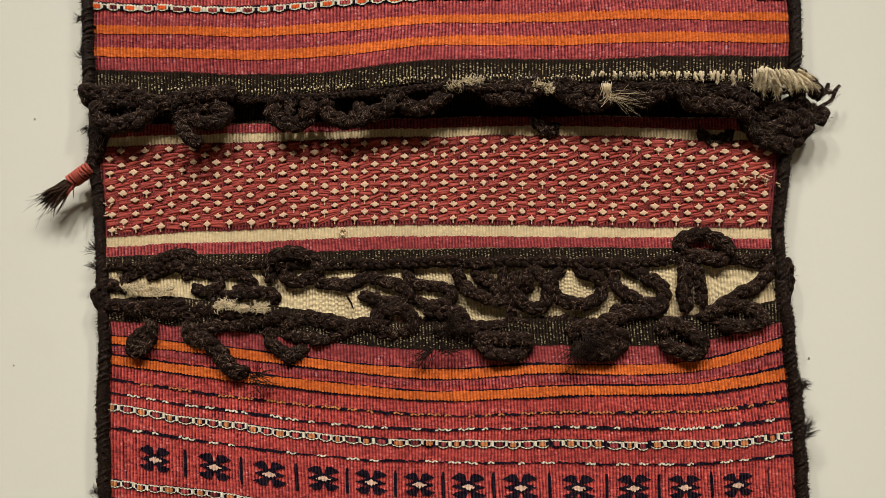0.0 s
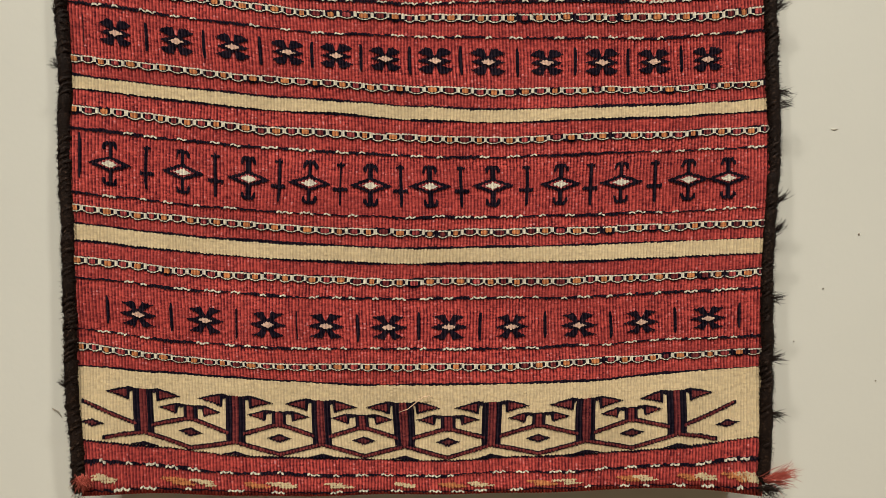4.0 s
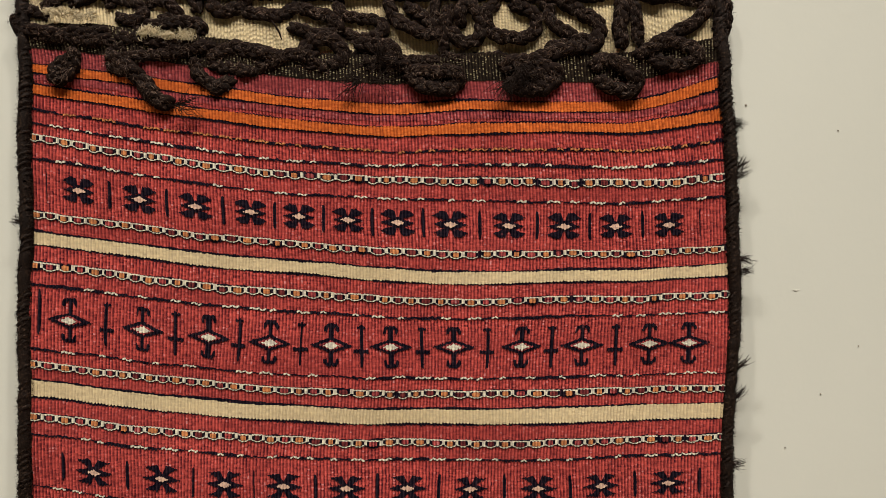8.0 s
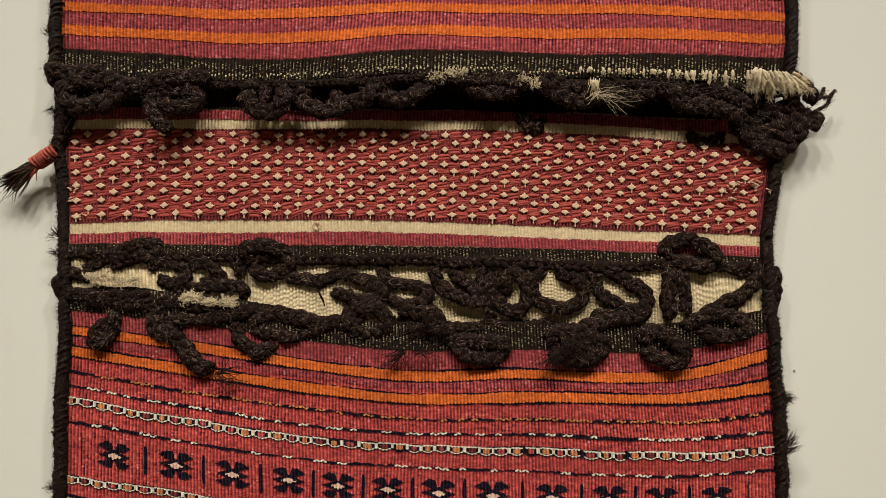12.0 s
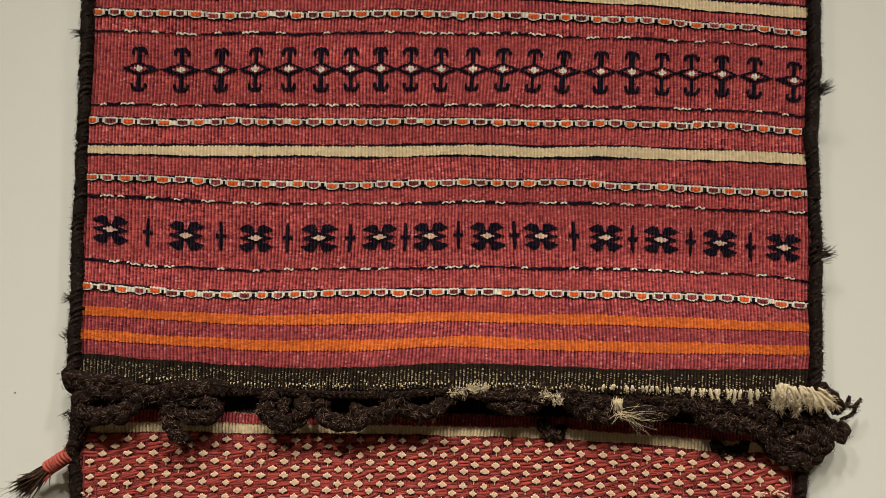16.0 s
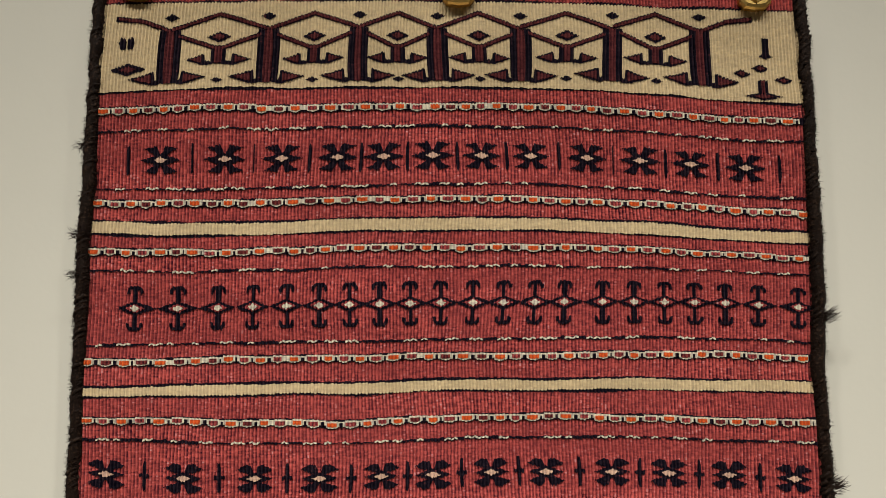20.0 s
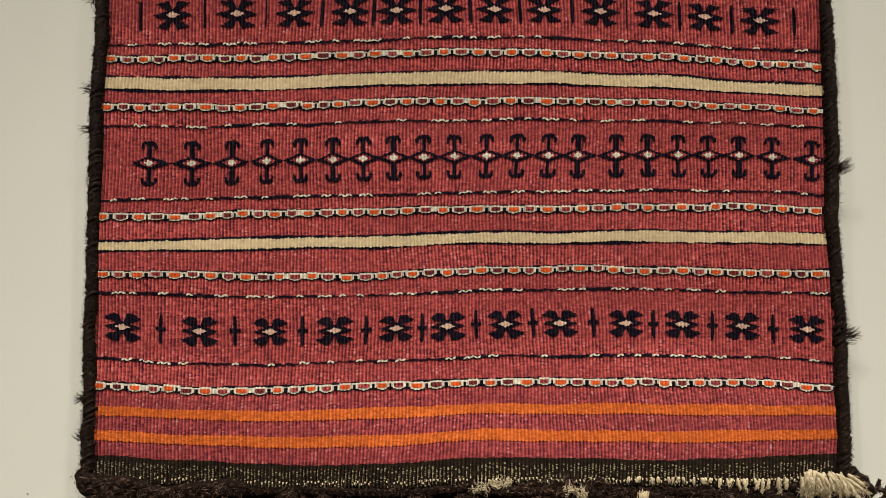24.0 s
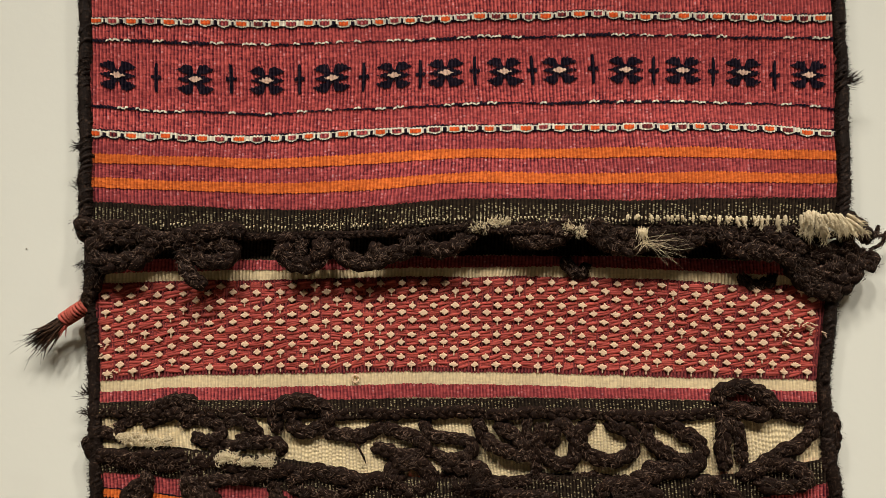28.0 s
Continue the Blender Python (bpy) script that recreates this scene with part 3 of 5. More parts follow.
def bead_line(layer, v, style, phase=0):
    """A chain of lozenges, orange and maroon in turn, in a white frame with dark outlines."""
    white, dots, lozenges = [], [], []
    c, turn = 1 + phase, 0
    wave = wander(0.0008)
    foot, head = v + wave - 0.0026, v + wave + 0.0031 + wander(0.0003)
    while c < COLS - 10:
        drift = v + wave[c]
        wide = rng.choice((11, 12, 12, 13, 14) if style == "upper" else (12, 13, 14, 15, 16))
        gap = rng.choice((6, 7, 8) if style == "upper" else (3, 4, 4))
        end = min(c + wide, COLS - 4)
        n = end - c + 1
        if n < 7:
            break
        x = np.linspace(-1, 1, n)
        ragged = np.array([rng.uniform(-0.0003, 0.0003) for _ in range(n)])
        if style == "upper":
            dip = np.clip(1.2 * (1 - np.abs(x)), 0, 1) * rng.uniform(0.0005, 0.0014)
            white.append((c, end, drift - 0.0022 - dip + ragged, drift + 0.0026 + ragged[::-1]))
            m = slice(1, n - 1)
            high = 0.0013 + 0.5 * ragged[m]
            low = 0.0012 + 0.7 * dip[m] + 0.5 * ragged[m]
            tone = VERMILION if turn % 2 == 0 else rng.choice((MAROON, MAROON, OXBLOOD))
            lozenges.append(((c + 1, end - 1, drift - low, drift + high), tone))
            foot[c:end + 1] = drift - 0.0029 - dip + ragged
            if end + gap < COLS - 2:
                white.append((end, end + gap, drift - 0.0017 + rng.uniform(-0.0004, 0.0003), drift + 0.0022 + rng.uniform(-0.0003, 0.0003)))
                if rng.random() < 0.88:
                    dots.append((end + 2, end + gap - 2, drift - 0.0021, drift + 0.0012 + rng.uniform(-0.0004, 0.0003)))
        else:
            swell = np.clip(1.5 * (1 - np.abs(x)), 0, 1)
            if rng.random() < 0.97:
                white.append((c, end, drift + 0.0020 + ragged, drift + 0.0030 + ragged))
            if rng.random() < 0.93:
                white.append((c, end, drift - 0.0018 - 0.0013 * swell + 0.5 * ragged, drift - 0.0010 - 0.0013 * swell + 0.5 * ragged))
            m = slice(3, n - 3)
            half = 0.0003 + 0.0016 * swell[m]
            lozenges.append(((c + 3, end - 3, drift - half * 0.95, drift + half), PEACH if turn % 2 == 0 else rng.choice((MAROON, DULL_RED, OXBLOOD))))
            foot[c:end + 1] = drift - 0.0023 - 0.0014 * swell + 0.7 * ragged
            if rng.random() < 0.95:
                white.append((end, end + gap, drift - 0.0014 + rng.uniform(-0.0003, 0.0003), drift + 0.0028))
        c = end + gap
        turn += 1
    line = part("bead_band", runs_mesh("bead_band", layer, [(0, COLS, foot, head)], NAVY, 0.0005, 0.0007), bag, "patterned band of orange and maroon lozenges framed in white")
    for run, tone in lozenges:
        part("lozenge", runs_mesh("lozenge", layer, [run], tone, 0.0012, 0.0003), line)
    tagged(part("white_frame", runs_mesh("white_frame", layer, white, WHITE, 0.0009, 0.0002), line, "white wool outlines"), kind="stuff")
    if dots:
        tagged(part("black_dots", runs_mesh("black_dots", layer, dots, NAVY, 0.0012, 0.0002), line, "black dots between lozenges"), kind="stuff")


for v in (1.7076, 1.7939, 1.8424, 1.9267, 1.9646, 2.0379):
    bead_line("upper", v, "upper", rng.randrange(0, 5))
for v in (1.0539, 1.1234, 1.1638, 1.2407, 1.2805, 1.3382):
    bead_line("lower", v, "lower", rng.randrange(0, 2))
for v in (1.7269, 1.7783, 1.8552, 1.9117, 1.9761, 2.0218):
    dash_line("upper", v, rng.uniform(0.02, 0.05))
for v in (1.0687, 1.1099, 1.1768, 1.2268, 1.3234, 1.3501, 0.9642):
    dash_line("lower", v, rng.uniform(0.02, 0.05))
dash_line("lower", 1.3616, 0.05, 0.022, PEACH, 0.0011, "thin black line flecked with orange")
dash_line("lower", 0.9512, 0.05, 0.05, WHITE, 0.0005)

# patches of orange and cream along the foot
for u, tone in ((0.02, CREAM), (0.13, ORANGE), (0.17, CREAM), (0.24, ORANGE), (0.28, CREAM), (0.36, CREAM), (0.46, CREAM), (0.53, ORANGE), (0.57, CREAM), (0.66, ORANGE), (0.7, CREAM), (0.79, ORANGE), (0.81, CREAM), (0.875, ORANGE), (0.90, CREAM), (0.95, ORANGE), (0.965, CREAM)):
    tone = PEACH if tone is ORANGE else CREAM
    for dv, shift in ((1.3, -0.004), (0.0, 0.004), (-1.3, 0.010)):
        w = rng.uniform(4, 11)
        motif("foot_patch", "lower", [[(-w, -0.5), (-w * 0.3, -0.8), (w, -0.6), (w + 1, 0.4), (w * 0.2, 0.8), (-w + 1, 0.5)]], u + 0.01 + shift, 0.9562 + dv * 0.001, tone, bag, "worn streak of orange or cream weft", 0.0008)

# stars, bars and anchors
STAR = [(-18.5, 0), (0, 5.2), (18.5, 0), (0, -5.2)]
ARM = [(-16, 10.2), (-10, 11), (-4.2, 12.4), (-2.0, 8), (-0.4, 4), (-5, 3.2), (-8.5, 6.8)]
FAT_STAR = [(-14.5, 0), (-5, 3.2), (0, 5), (5, 3.2), (14.5, 0), (5, -3.2), (0, -5), (-5, -3.2)]
FAT_ARM = [(-15, 7.2), (-8, 11.3), (-2.8, 10.8), (-0.8, 4.0), (-4, 3.4), (-8, 4.6)]
HEART = [(-5.4, 0), (0, 2.3), (5.4, 0), (0, -2.3)]
BAR = rect(-1.25, -11.0, 1.25, 11.0)
STAR_ROWS = (
    ("upper", 1.9989, (0.097, 0.186, 0.264, 0.341, 0.405, 0.473, 0.541, 0.61, 0.69, 0.765, 0.835, 0.911), ARM, 0.88),
    ("upper", 1.7514, (0.039, 0.143, 0.236, 0.322, 0.405, 0.475, 0.555, 0.629, 0.717, 0.793, 0.874, 0.96), FAT_ARM, 0.95),
    ("lower", 1.3045, (0.071, 0.156, 0.236, 0.313, 0.383, 0.454, 0.524, 0.597, 0.679, 0.758, 0.833, 0.91), FAT_ARM, 0.90),
    ("lower", 1.0867, (0.095, 0.191, 0.283, 0.367, 0.455, 0.541, 0.632, 0.73, 0.822, 0.919), ARM, 0.82),
)
for layer, v, places, arm, size in STAR_ROWS:
    for n, u in enumerate(places):
        arms = [arm, mirror(arm), upside(arm), upside(mirror(arm))]
        wide = size * rng.uniform(0.94, 1.04)
        star = motif("star_motif", layer, [STAR if arm is ARM else FAT_STAR] + arms, u, v, NAVY, bag, "indigo eight-armed star woven on red", 0.0006, 1, 0.001 * wide)
        part("star_centre", runs_mesh("star_centre", layer, woven([HEART], u, v, 0.00105), PINK, 0.0011), star, "pale pink and white star centre")
        after = (u + places[n + 1]) / 2 if n + 1 < len(places) else u + 0.046
        for at in ([u - 0.046] if n == 0 and u > 0.06 else []) + [after]:
            if at < 0.985:
                shape = [BAR] if arm is ARM or layer == "lower" else [BAR, rect(-4, -1.4, 4, 1.4)]
                motif("bar_motif", layer, shape, at, v + rng.uniform(-0.001, 0.001), NAVY, bag, "thin upright indigo bar", 0.0006)

EYE_SHAPE = [(-3.8, 0), (0, 2.6), (3.8, 0), (0, -2.6)]
STEM = rect(-1.6, 4, 1.6, 17)
HOOK = [(0, 17), (-3.6, 17), (-5.8, 14.6), (-6, 11), (-3.7, 11), (-3.6, 14), (0, 14.8)]
UPPER_ANCHORS = (0.07, 0.127, 0.182, 0.231, 0.278, 0.323, 0.365, 0.406, 0.447, 0.488, 0.531, 0.572, 0.615, 0.656, 0.708, 0.751, 0.793, 0.834, 0.875, 0.92, 0.977)
for n, u in enumerate(UPPER_ANCHORS):
    before, after = UPPER_ANCHORS[max(0, n - 1)], UPPER_ANCHORS[min(n + 1, len(UPPER_ANCHORS) - 1)]
    left, right = [max(13.4, min(16.4, 510 * WIDTH * d)) for d in (u - before, after - u)]
    ring = [(-left, 0), (0, 5.4), (right, 0), (0, -5.4)]
    shapes = [STEM, HOOK, mirror(HOOK)]
    row = motif("anchor_motif", "upper", [ring] + shapes + [upside(s) for s in shapes], u, 1.8834, NAVY, bag, "indigo diamond with hooked stems woven on red", 0.0006)
    part("diamond_field", runs_mesh("diamond_field", "upper", woven([[(-7.5, 0), (0, 3.4), (7.5, 0), (0, -3.4)]], u, 1.8834), MAROON, 0.0009), row)
    part("diamond_eye", runs_mesh("diamond_eye", "upper", woven([EYE_SHAPE], u, 1.8834), WHITE, 0.0012), row, "white diamond centre")
LOWER_ANCHORS = (0.059, 0.162, 0.254, 0.341, 0.428, 0.513, 0.603, 0.701, 0.788, 0.883, 0.939)
for n, u in enumerate(LOWER_ANCHORS):
    wide = [(-17.5, 0), (0, 6.4), (17.5, 0), (0, -6.4)]
    shapes = [rect(-1.7, 4, 1.7, 17), HOOK, mirror(HOOK)]
    row = motif("anchor_motif", "lower", [wide] + shapes + [upside(s) for s in shapes], u, 1.2023, NAVY, bag, "wide indigo diamond with hooked stems woven on red", 0.0006)
    part("diamond_field", runs_mesh("diamond_field", "lower", woven([[(-10, 0), (0, 3.9), (10, 0), (0, -3.9)]], u, 1.2023), MAROON, 0.0009), row)
    part("diamond_eye", runs_mesh("diamond_eye", "lower", woven([[(-6.4, 0), (0, 2.9), (6.4, 0), (0, -2.9)]], u, 1.2023), WHITE, 0.0012), row, "white diamond centre")
    if n < 10:
        at = 0.5 * (u + LOWER_ANCHORS[n + 1]) if n < 9 else None
        if at:
            motif("bar_motif", "lower", [rect(-1.3, -17, 1.3, 17), rect(-6, -5.5, 6, -2.6), rect(-3.4, 14, 3.4, 16)], at, 1.2023, NAVY, bag, "thin indigo bar with a short cross", 0.0006)
motif("bar_motif", "lower", [rect(-1.3, -17, 1.3, 17)], 0.016, 1.2063, NAVY, bag, "thin upright indigo bar", 0.0006)


# the pattern band: posts with hooked feet, joined by zigzag bands
def tree_band(layer, middle, posts, flip, post_top, over, under, gem, gem_size, inset):
    def put(name, polys, u, colour, label="", h=0.0008, parent=bag):
        runs = woven(polys, u, middle + (0.005 * step(u, 0.5, 0.9) if flip > 0 else 0.0), 0.001, flip, 0.0004)
        return part(name, runs_mesh(name, layer, runs, colour, h), parent, label) if runs else None

    fill_tone, core_tone = (PLUM, PLUM) if flip > 0 else (OXBLOOD, OXBLOOD)
    for n, u in enumerate(posts):
        post = put("post_motif", [rect(-8.2, -29 + inset, 8.2, post_top)], u, NAVY, "black post with a red core and hooked feet on cream")
        put("post_core", [rect(-3.1, -29 + inset, 3.1, post_top - 1)], u, core_tone, "dark red core", 0.0011, post)
        foot = [(-7.0, -26.4), (-7.0, -29.6), (-12, -30.2), (-20, -28.2), (-31, -24.6), (-20, -22.2), (-11.6, -19.4), (-10.6, -20.2), (-10.6, -26.4)]
        foot = [(x, y + inset) for x, y in foot]
        put("hooked_foot", [foot, mirror(foot)], u, NAVY, "", 0.0009, post)
        pad = [(-12.6, -28.2), (-20, -26.6), (-27, -24.7), (-19, -23.4), (-12.6, -21.6)]
        pad = [(x, y + inset) for x, y in pad]
        for shape in (pad, mirror(pad)):
            put("foot_fill", [shape], u, fill_tone, "maroon filling", 0.0012, post)
        if n + 1 < len(posts):
            gap = (posts[n + 1] - u) * WIDTH * 1000
            half, at = gap / 2, (u + posts[n + 1]) / 2
            lines = [[(-half, over[0]), (0, over[1]), (half, over[0])], [(-half + 6, under[0]), (-3, under[1]), (3, under[1]), (half - 6, under[0])]]
            zig = put("zigzag_band", [band(p, 3.9) for p in lines], at, NAVY, "dark zigzag band on cream")
            put("band_core", [band(p, 2.0) for p in lines], at, fill_tone, "", 0.0011, zig)
            base = under[1] - 1 if flip > 0 else under[1] + 0.5
            hook = [(-4.6, base - 9.4), (-4.6, base - 12.0), (-12, base - 12.4), (-18, base - 10.6), (-26, base - 7.8), (-18, base - 5.8), (-12, base - 3.6), (-10.4, base - 4.2), (-10.2, base - 9.2)]
            yoke = put("hook_motif", [rect(-5.8, base - 11.6, 5.8, base + 1), hook, mirror(hook)], at, NAVY, "double hook below the zigzag")
            put("hook_core", [rect(-2.9, base - 10.6, 2.9, base)], at, core_tone, "", 0.0011, yoke)
            fill = [(-12.4, base - 10.8), (-17, base - 9.4), (-22.5, base - 7.9), (-17, base - 6.8), (-12.4, base - 5.2)]
            for shape in (fill, mirror(fill)):
                put("hook_fill", [shape], at, fill_tone, "", 0.0011, yoke)
            w, t = gem_size
            stone = put("diamond_motif", [[(-w, gem), (0, gem + t), (w, gem), (0, gem - t)]], at, NAVY, "small dark diamond on cream")
            put("diamond_core", [[(-w * 0.55, gem), (0, gem + t * 0.55), (w * 0.55, gem), (0, gem - t * 0.55)]], at, PLUM, "", 0.0011, stone)
            if flip > 0:
                put("diamond_motif", [[(-5, -27.5), (0, -25.4), (5, -27.5), (0, -29.6)]], at, NAVY, "small dark diamond on cream")
        if flip > 0:
            put("diamond_motif", [[(-6, 22.5), (0, 25.4), (6, 22.5), (0, 19.6)]], u, NAVY, "small dark diamond on cream")
        else:
            put("edge_peak", [[(-13, 31), (0, 27.6), (13, 31)]], u, NAVY, "flat dark peak at the edge of the cream band")


tree_band("upper", 2.0870, (0.099, 0.237, 0.367, 0.482, 0.601, 0.731, 0.856), 1, 12.5, (12.6, 24.5), (8.4, -2.0), 6.6, (9.6, 4.4), 0)
tree_band("lower", 1.0077, (0.096, 0.229, 0.354, 0.475, 0.603, 0.739, 0.871), -1, 20, (19.8, 29), (13.3, 5.3), 16, (10, 3.7), 12.5)
for layer, v, flip, u, side in (("upper", 2.0870, 1, 0.099, -1), ("upper", 2.0915, 1, 0.856, 1), ("lower", 1.0077, -1, 0.096, -1), ("lower", 1.0077, -1, 0.871, 1)):
    lines = [[(0, 12), (side * 22, 20), (side * 44, 22.5)]] if layer == "upper" else [[(side * 6, 13), (side * 28, 6), (side * 50, -2)], [(0, 19.5), (side * 20, 24), (side * 34, 28.5)]]
    for line in lines:
        end = motif("zigzag_band", layer, [band(line, 3.8)], u, v, NAVY, bag, "loose end of the dark zigzag band", 0.0008, flip)
        motif("band_core", layer, [band(line[:-1] + [(line[-1][0] - side * 2, line[-1][1])], 1.9)], u, v, OXBLOOD if layer == "lower" else PLUM, end, "", 0.0011, flip)
    if layer == "lower":
        gem = motif("diamond_motif", layer, [[(-10, 16), (0, 19.4), (10, 16), (0, 12.6)]], u + side * 0.075, v, NAVY, bag, "small dark diamond on cream", 0.0008, flip)
        motif("diamond_core", layer, [[(-5.5, 16), (0, 17.8), (5.5, 16), (0, 14.2)]], u + side * 0.075, v, PLUM, gem, "", 0.0011, flip)
for u, v, w, t in ((0.043, 2.0700, 14, 5), (0.941, 2.0784, 7, 3), (0.914, 2.0739, 7, 3), (0.973, 2.0700, 7, 3)):
    gem = motif("diamond_motif", "upper", [[(-w, 0), (0, t), (w, 0), (0, -t)]], u, v, NAVY, bag, "small dark diamond on cream", 0.0008)
    motif("diamond_core", "upper", [[(-w * 0.5, 0), (0, t * 0.5), (w * 0.5, 0), (0, -t * 0.5)]], u, v, PLUM, gem, "", 0.0011)
motif("post_motif", "upper", [rect(-2.8, -7, 2.8, 7), [(-6, -6.5), (0, -4), (6, -6.5), (0, -8.5)]], 0.950, 2.0938, NAVY, bag, "small dark post on cream", 0.0008)
post = motif("post_motif", "upper", [rect(-4, -5, 4, 5), [(-15, -7), (0, -3.5), (15, -7), (0, -10)]], 0.943, 2.0646, NAVY, bag, "small dark post on a flat base on cream", 0.0008)
motif("post_core", "upper", [rect(-1.6, -4.5, 1.6, 4.5), [(-8, -7), (0, -5), (8, -7), (0, -8.6)]], 0.943, 2.0646, PLUM, post, "", 0.0011)
motif("post_motif", "upper", [[(-6.6, 1), (-4.6, 4.6), (-1.0, 4.2), (-1.0, -4.4), (-4.6, -4)], [(6.6, 1), (4.6, 4.6), (1.0, 4.2), (1.0, -4.4), (4.6, -4)]], 0.039, 2.0900, NAVY, bag, "pair of small dark spots on cream", 0.0008)

# ---- brocade on the pocket ----
brocade = stripe("brocade_ground", "pocket", 1.5205, 1.5935, OXBLOOD, bag, "red ground of the brocade", 0.0004)
ROW = 0.00570
TOP_ROW, ROWS_DOWN = 1.5890, 12


def cloth_point(layer, u, v, h):
    c = np.array([min(COLS, max(0, int(round(u * COLS))))])
    p = surf(layer, c - c % 4, np.array([v]), h)[0]
    x, z = cloth_xz(np.array([0]), np.array([v]))
    left, right = np.interp(p[2], EDGE_Z, EDGE_LEFT), np.interp(p[2], EDGE_Z, EDGE_RIGHT)
    return np.array([left + (right - left) * u, p[1], p[2]])


def lens(at, length, radius, slope, bulge, verts, faces):
    """One float of yarn: a low spindle lying on the cloth."""
    first = len(verts)
    n, sides = 6, 5
    for k in range(n + 1):
        t = k / n
        r = radius * (0.35 + 0.65 * math.sin(math.pi * min(0.97, max(0.03, t))))
        x = (t - 0.5) * length
        for s in range(sides):
            a = math.pi * s / (sides - 1)
            verts.append((at[0] + x, at[1] - bulge * math.sin(math.pi * t) - r * math.sin(a) * 0.55, at[2] + slope * x + r * math.cos(a)))
    for k in range(n):
        for s in range(sides - 1):
            a = first + k * sides + s
            faces.append((a, a + 1, a + sides + 1, a + sides))


def bump(at, a, b, verts, faces):
    """One short stitch: a low oval dome."""
    first = len(verts)
    verts.append((at[0], at[1] - 0.0004, at[2]))
    for grow, rise in ((0.78, 0.0003), (1.0, -0.0012)):
        verts.extend((at[0] + grow * a * math.cos(t), at[1] - rise, at[2] + grow * b * math.sin(t)) for t in np.linspace(0, 2 * math.pi, 9)[:-1])
    for k in range(8):
        n = (k + 1) % 8
        faces.append((first, first + 1 + n, first + 1 + k))
        faces.append((first + 1 + k, first + 1 + n, first + 9 + n, first + 9 + k))


# the stitches lie wider apart towards both sides than in the middle
SPREAD = np.concatenate([[0.0], np.cumsum([0.0164 + 0.0034 * (1 - step(n / 32, 0.0, 0.38)) + 0.0018 * step(n / 32, 0.55, 0.9) for n in range(40)])])


def across_row(place):
    return 0.0165 + float(np.interp(place, np.arange(-1, 40), np.concatenate([[-0.0198], SPREAD[:40]]))) / WIDTH


def brocade_row(k):
    v = TOP_ROW - k * ROW
    half = 0.0 if k % 2 else 0.5
    for i in range(-1, 34):
        u = across_row(i + half - 0.5)
        if 0.010 < u < 0.990:
            verts, faces = [], []
            wob = rng.uniform(-0.0006, 0.0006)
            pitch = (across_row(i + half) - across_row(i + half - 1)) * WIDTH
            slope = rng.gauss(0.15, 0.10)
            for ply in range(4):
                dz = (ply - 1.5) * 0.00135 + rng.uniform(-0.0003, 0.0003)
                length = pitch * (1.08 - 0.12 * abs(ply - 1.5)) + rng.uniform(-0.0014, 0.0014)
                at = cloth_point("pocket", u, v + dz + wob, 0.0001)
                at[0] += rng.uniform(-0.0008, 0.0008)
                lens(at, length, rng.uniform(0.0012, 0.0016), slope + rng.uniform(-0.13, 0.13), 0.0009 + rng.uniform(-0.0003, 0.0004), verts, faces)
            part("brocade_float", mesh_of("brocade_float", verts, faces, FLOAT, True), brocade)
        u = across_row(i + half)
        if 0.012 < u < 0.985:
            verts, faces = [], []
            at = cloth_point("pocket", u, v + rng.uniform(-0.0006, 0.0006), 0.0026)
            w, tall = rng.uniform(0.0024, 0.0033), rng.uniform(0.0023, 0.0030)
            lean = rng.uniform(-0.14, 0.14)
            for dx, ww, hh in ((-0.80, 0.36, 0.36 + lean), (-0.38, 0.34, 0.72), (0.02, 0.34, rng.uniform(1.0, 1.25)), (0.42, 0.34, 0.72 - lean), (0.80, 0.36, 0.36 - lean)):
                bump(at + np.array([dx * w, 0, rng.uniform(-0.0003, 0.0003)]), ww * w, max(0.0005, hh * tall), verts, faces)
            if k == ROWS_DOWN - 1 or rng.random() < 0.2:
                bump(at + np.array([0, 0.0004, -tall * 1.2]), 0.0006, tall * 0.8, verts, faces)
            part("flower_stitch", mesh_of("flower_stitch", verts, faces, KNOT), brocade, "small cream flower between red floats")


for k in range(ROWS_DOWN):
    brocade_row(k)


def frayed_stitch(x, z):
    """A loose cream yarn end at the side of the brocade."""
    verts, faces = [], []
    for _ in range(2):
        at, turn = Vector((x + rng.uniform(-0.003, 0.003), float(depth(z)) - 0.0038, z + rng.uniform(-0.003, 0.003))), rng.uniform(0, 6.28)
        path = [at]
        for _ in range(4):
            turn += rng.gauss(0, 0.7)
            path.append(path[-1] + Vector((math.cos(turn) * 0.0018, rng.uniform(-0.0003, 0.0003), math.sin(turn) * 0.0013)))
        for q, r in zip(path, path[1:]):
            bump(((q + r) / 2), 0.0008, 0.0005, verts, faces)
    part("frayed_stitch", mesh_of("frayed_stitch", verts, faces, KNOT), brocade, "loose cream yarn end")


for x, z in ((0.246, 1.549), (0.251, 1.553), (0.256, 1.557), (0.263, 1.560), (0.270, 1.559), (0.276, 1.556), (-0.276, 1.527), (-0.272, 1.519), (-0.278, 1.535)):
    frayed_stitch(x, z)


# ---- plaited goat hair ----
def spline(points, gap=0.0016):
    p = [Vector(q) for q in points]
    p = [2 * p[0] - p[1]] + p + [2 * p[-1] - p[-2]]
    out = []
    for a, b, c, d in zip(p, p[1:], p[2:], p[3:]):
        n = max(2, int((c - b).length / gap))
        for k in range(n):
            f = k / n
            out.append(0.5 * (2 * b + (c - a) * f + (2 * a - 5 * b + 4 * c - d) * f**2 + (3 * b - a - 3 * c + d) * f**3))
    return out + [p[-2]]


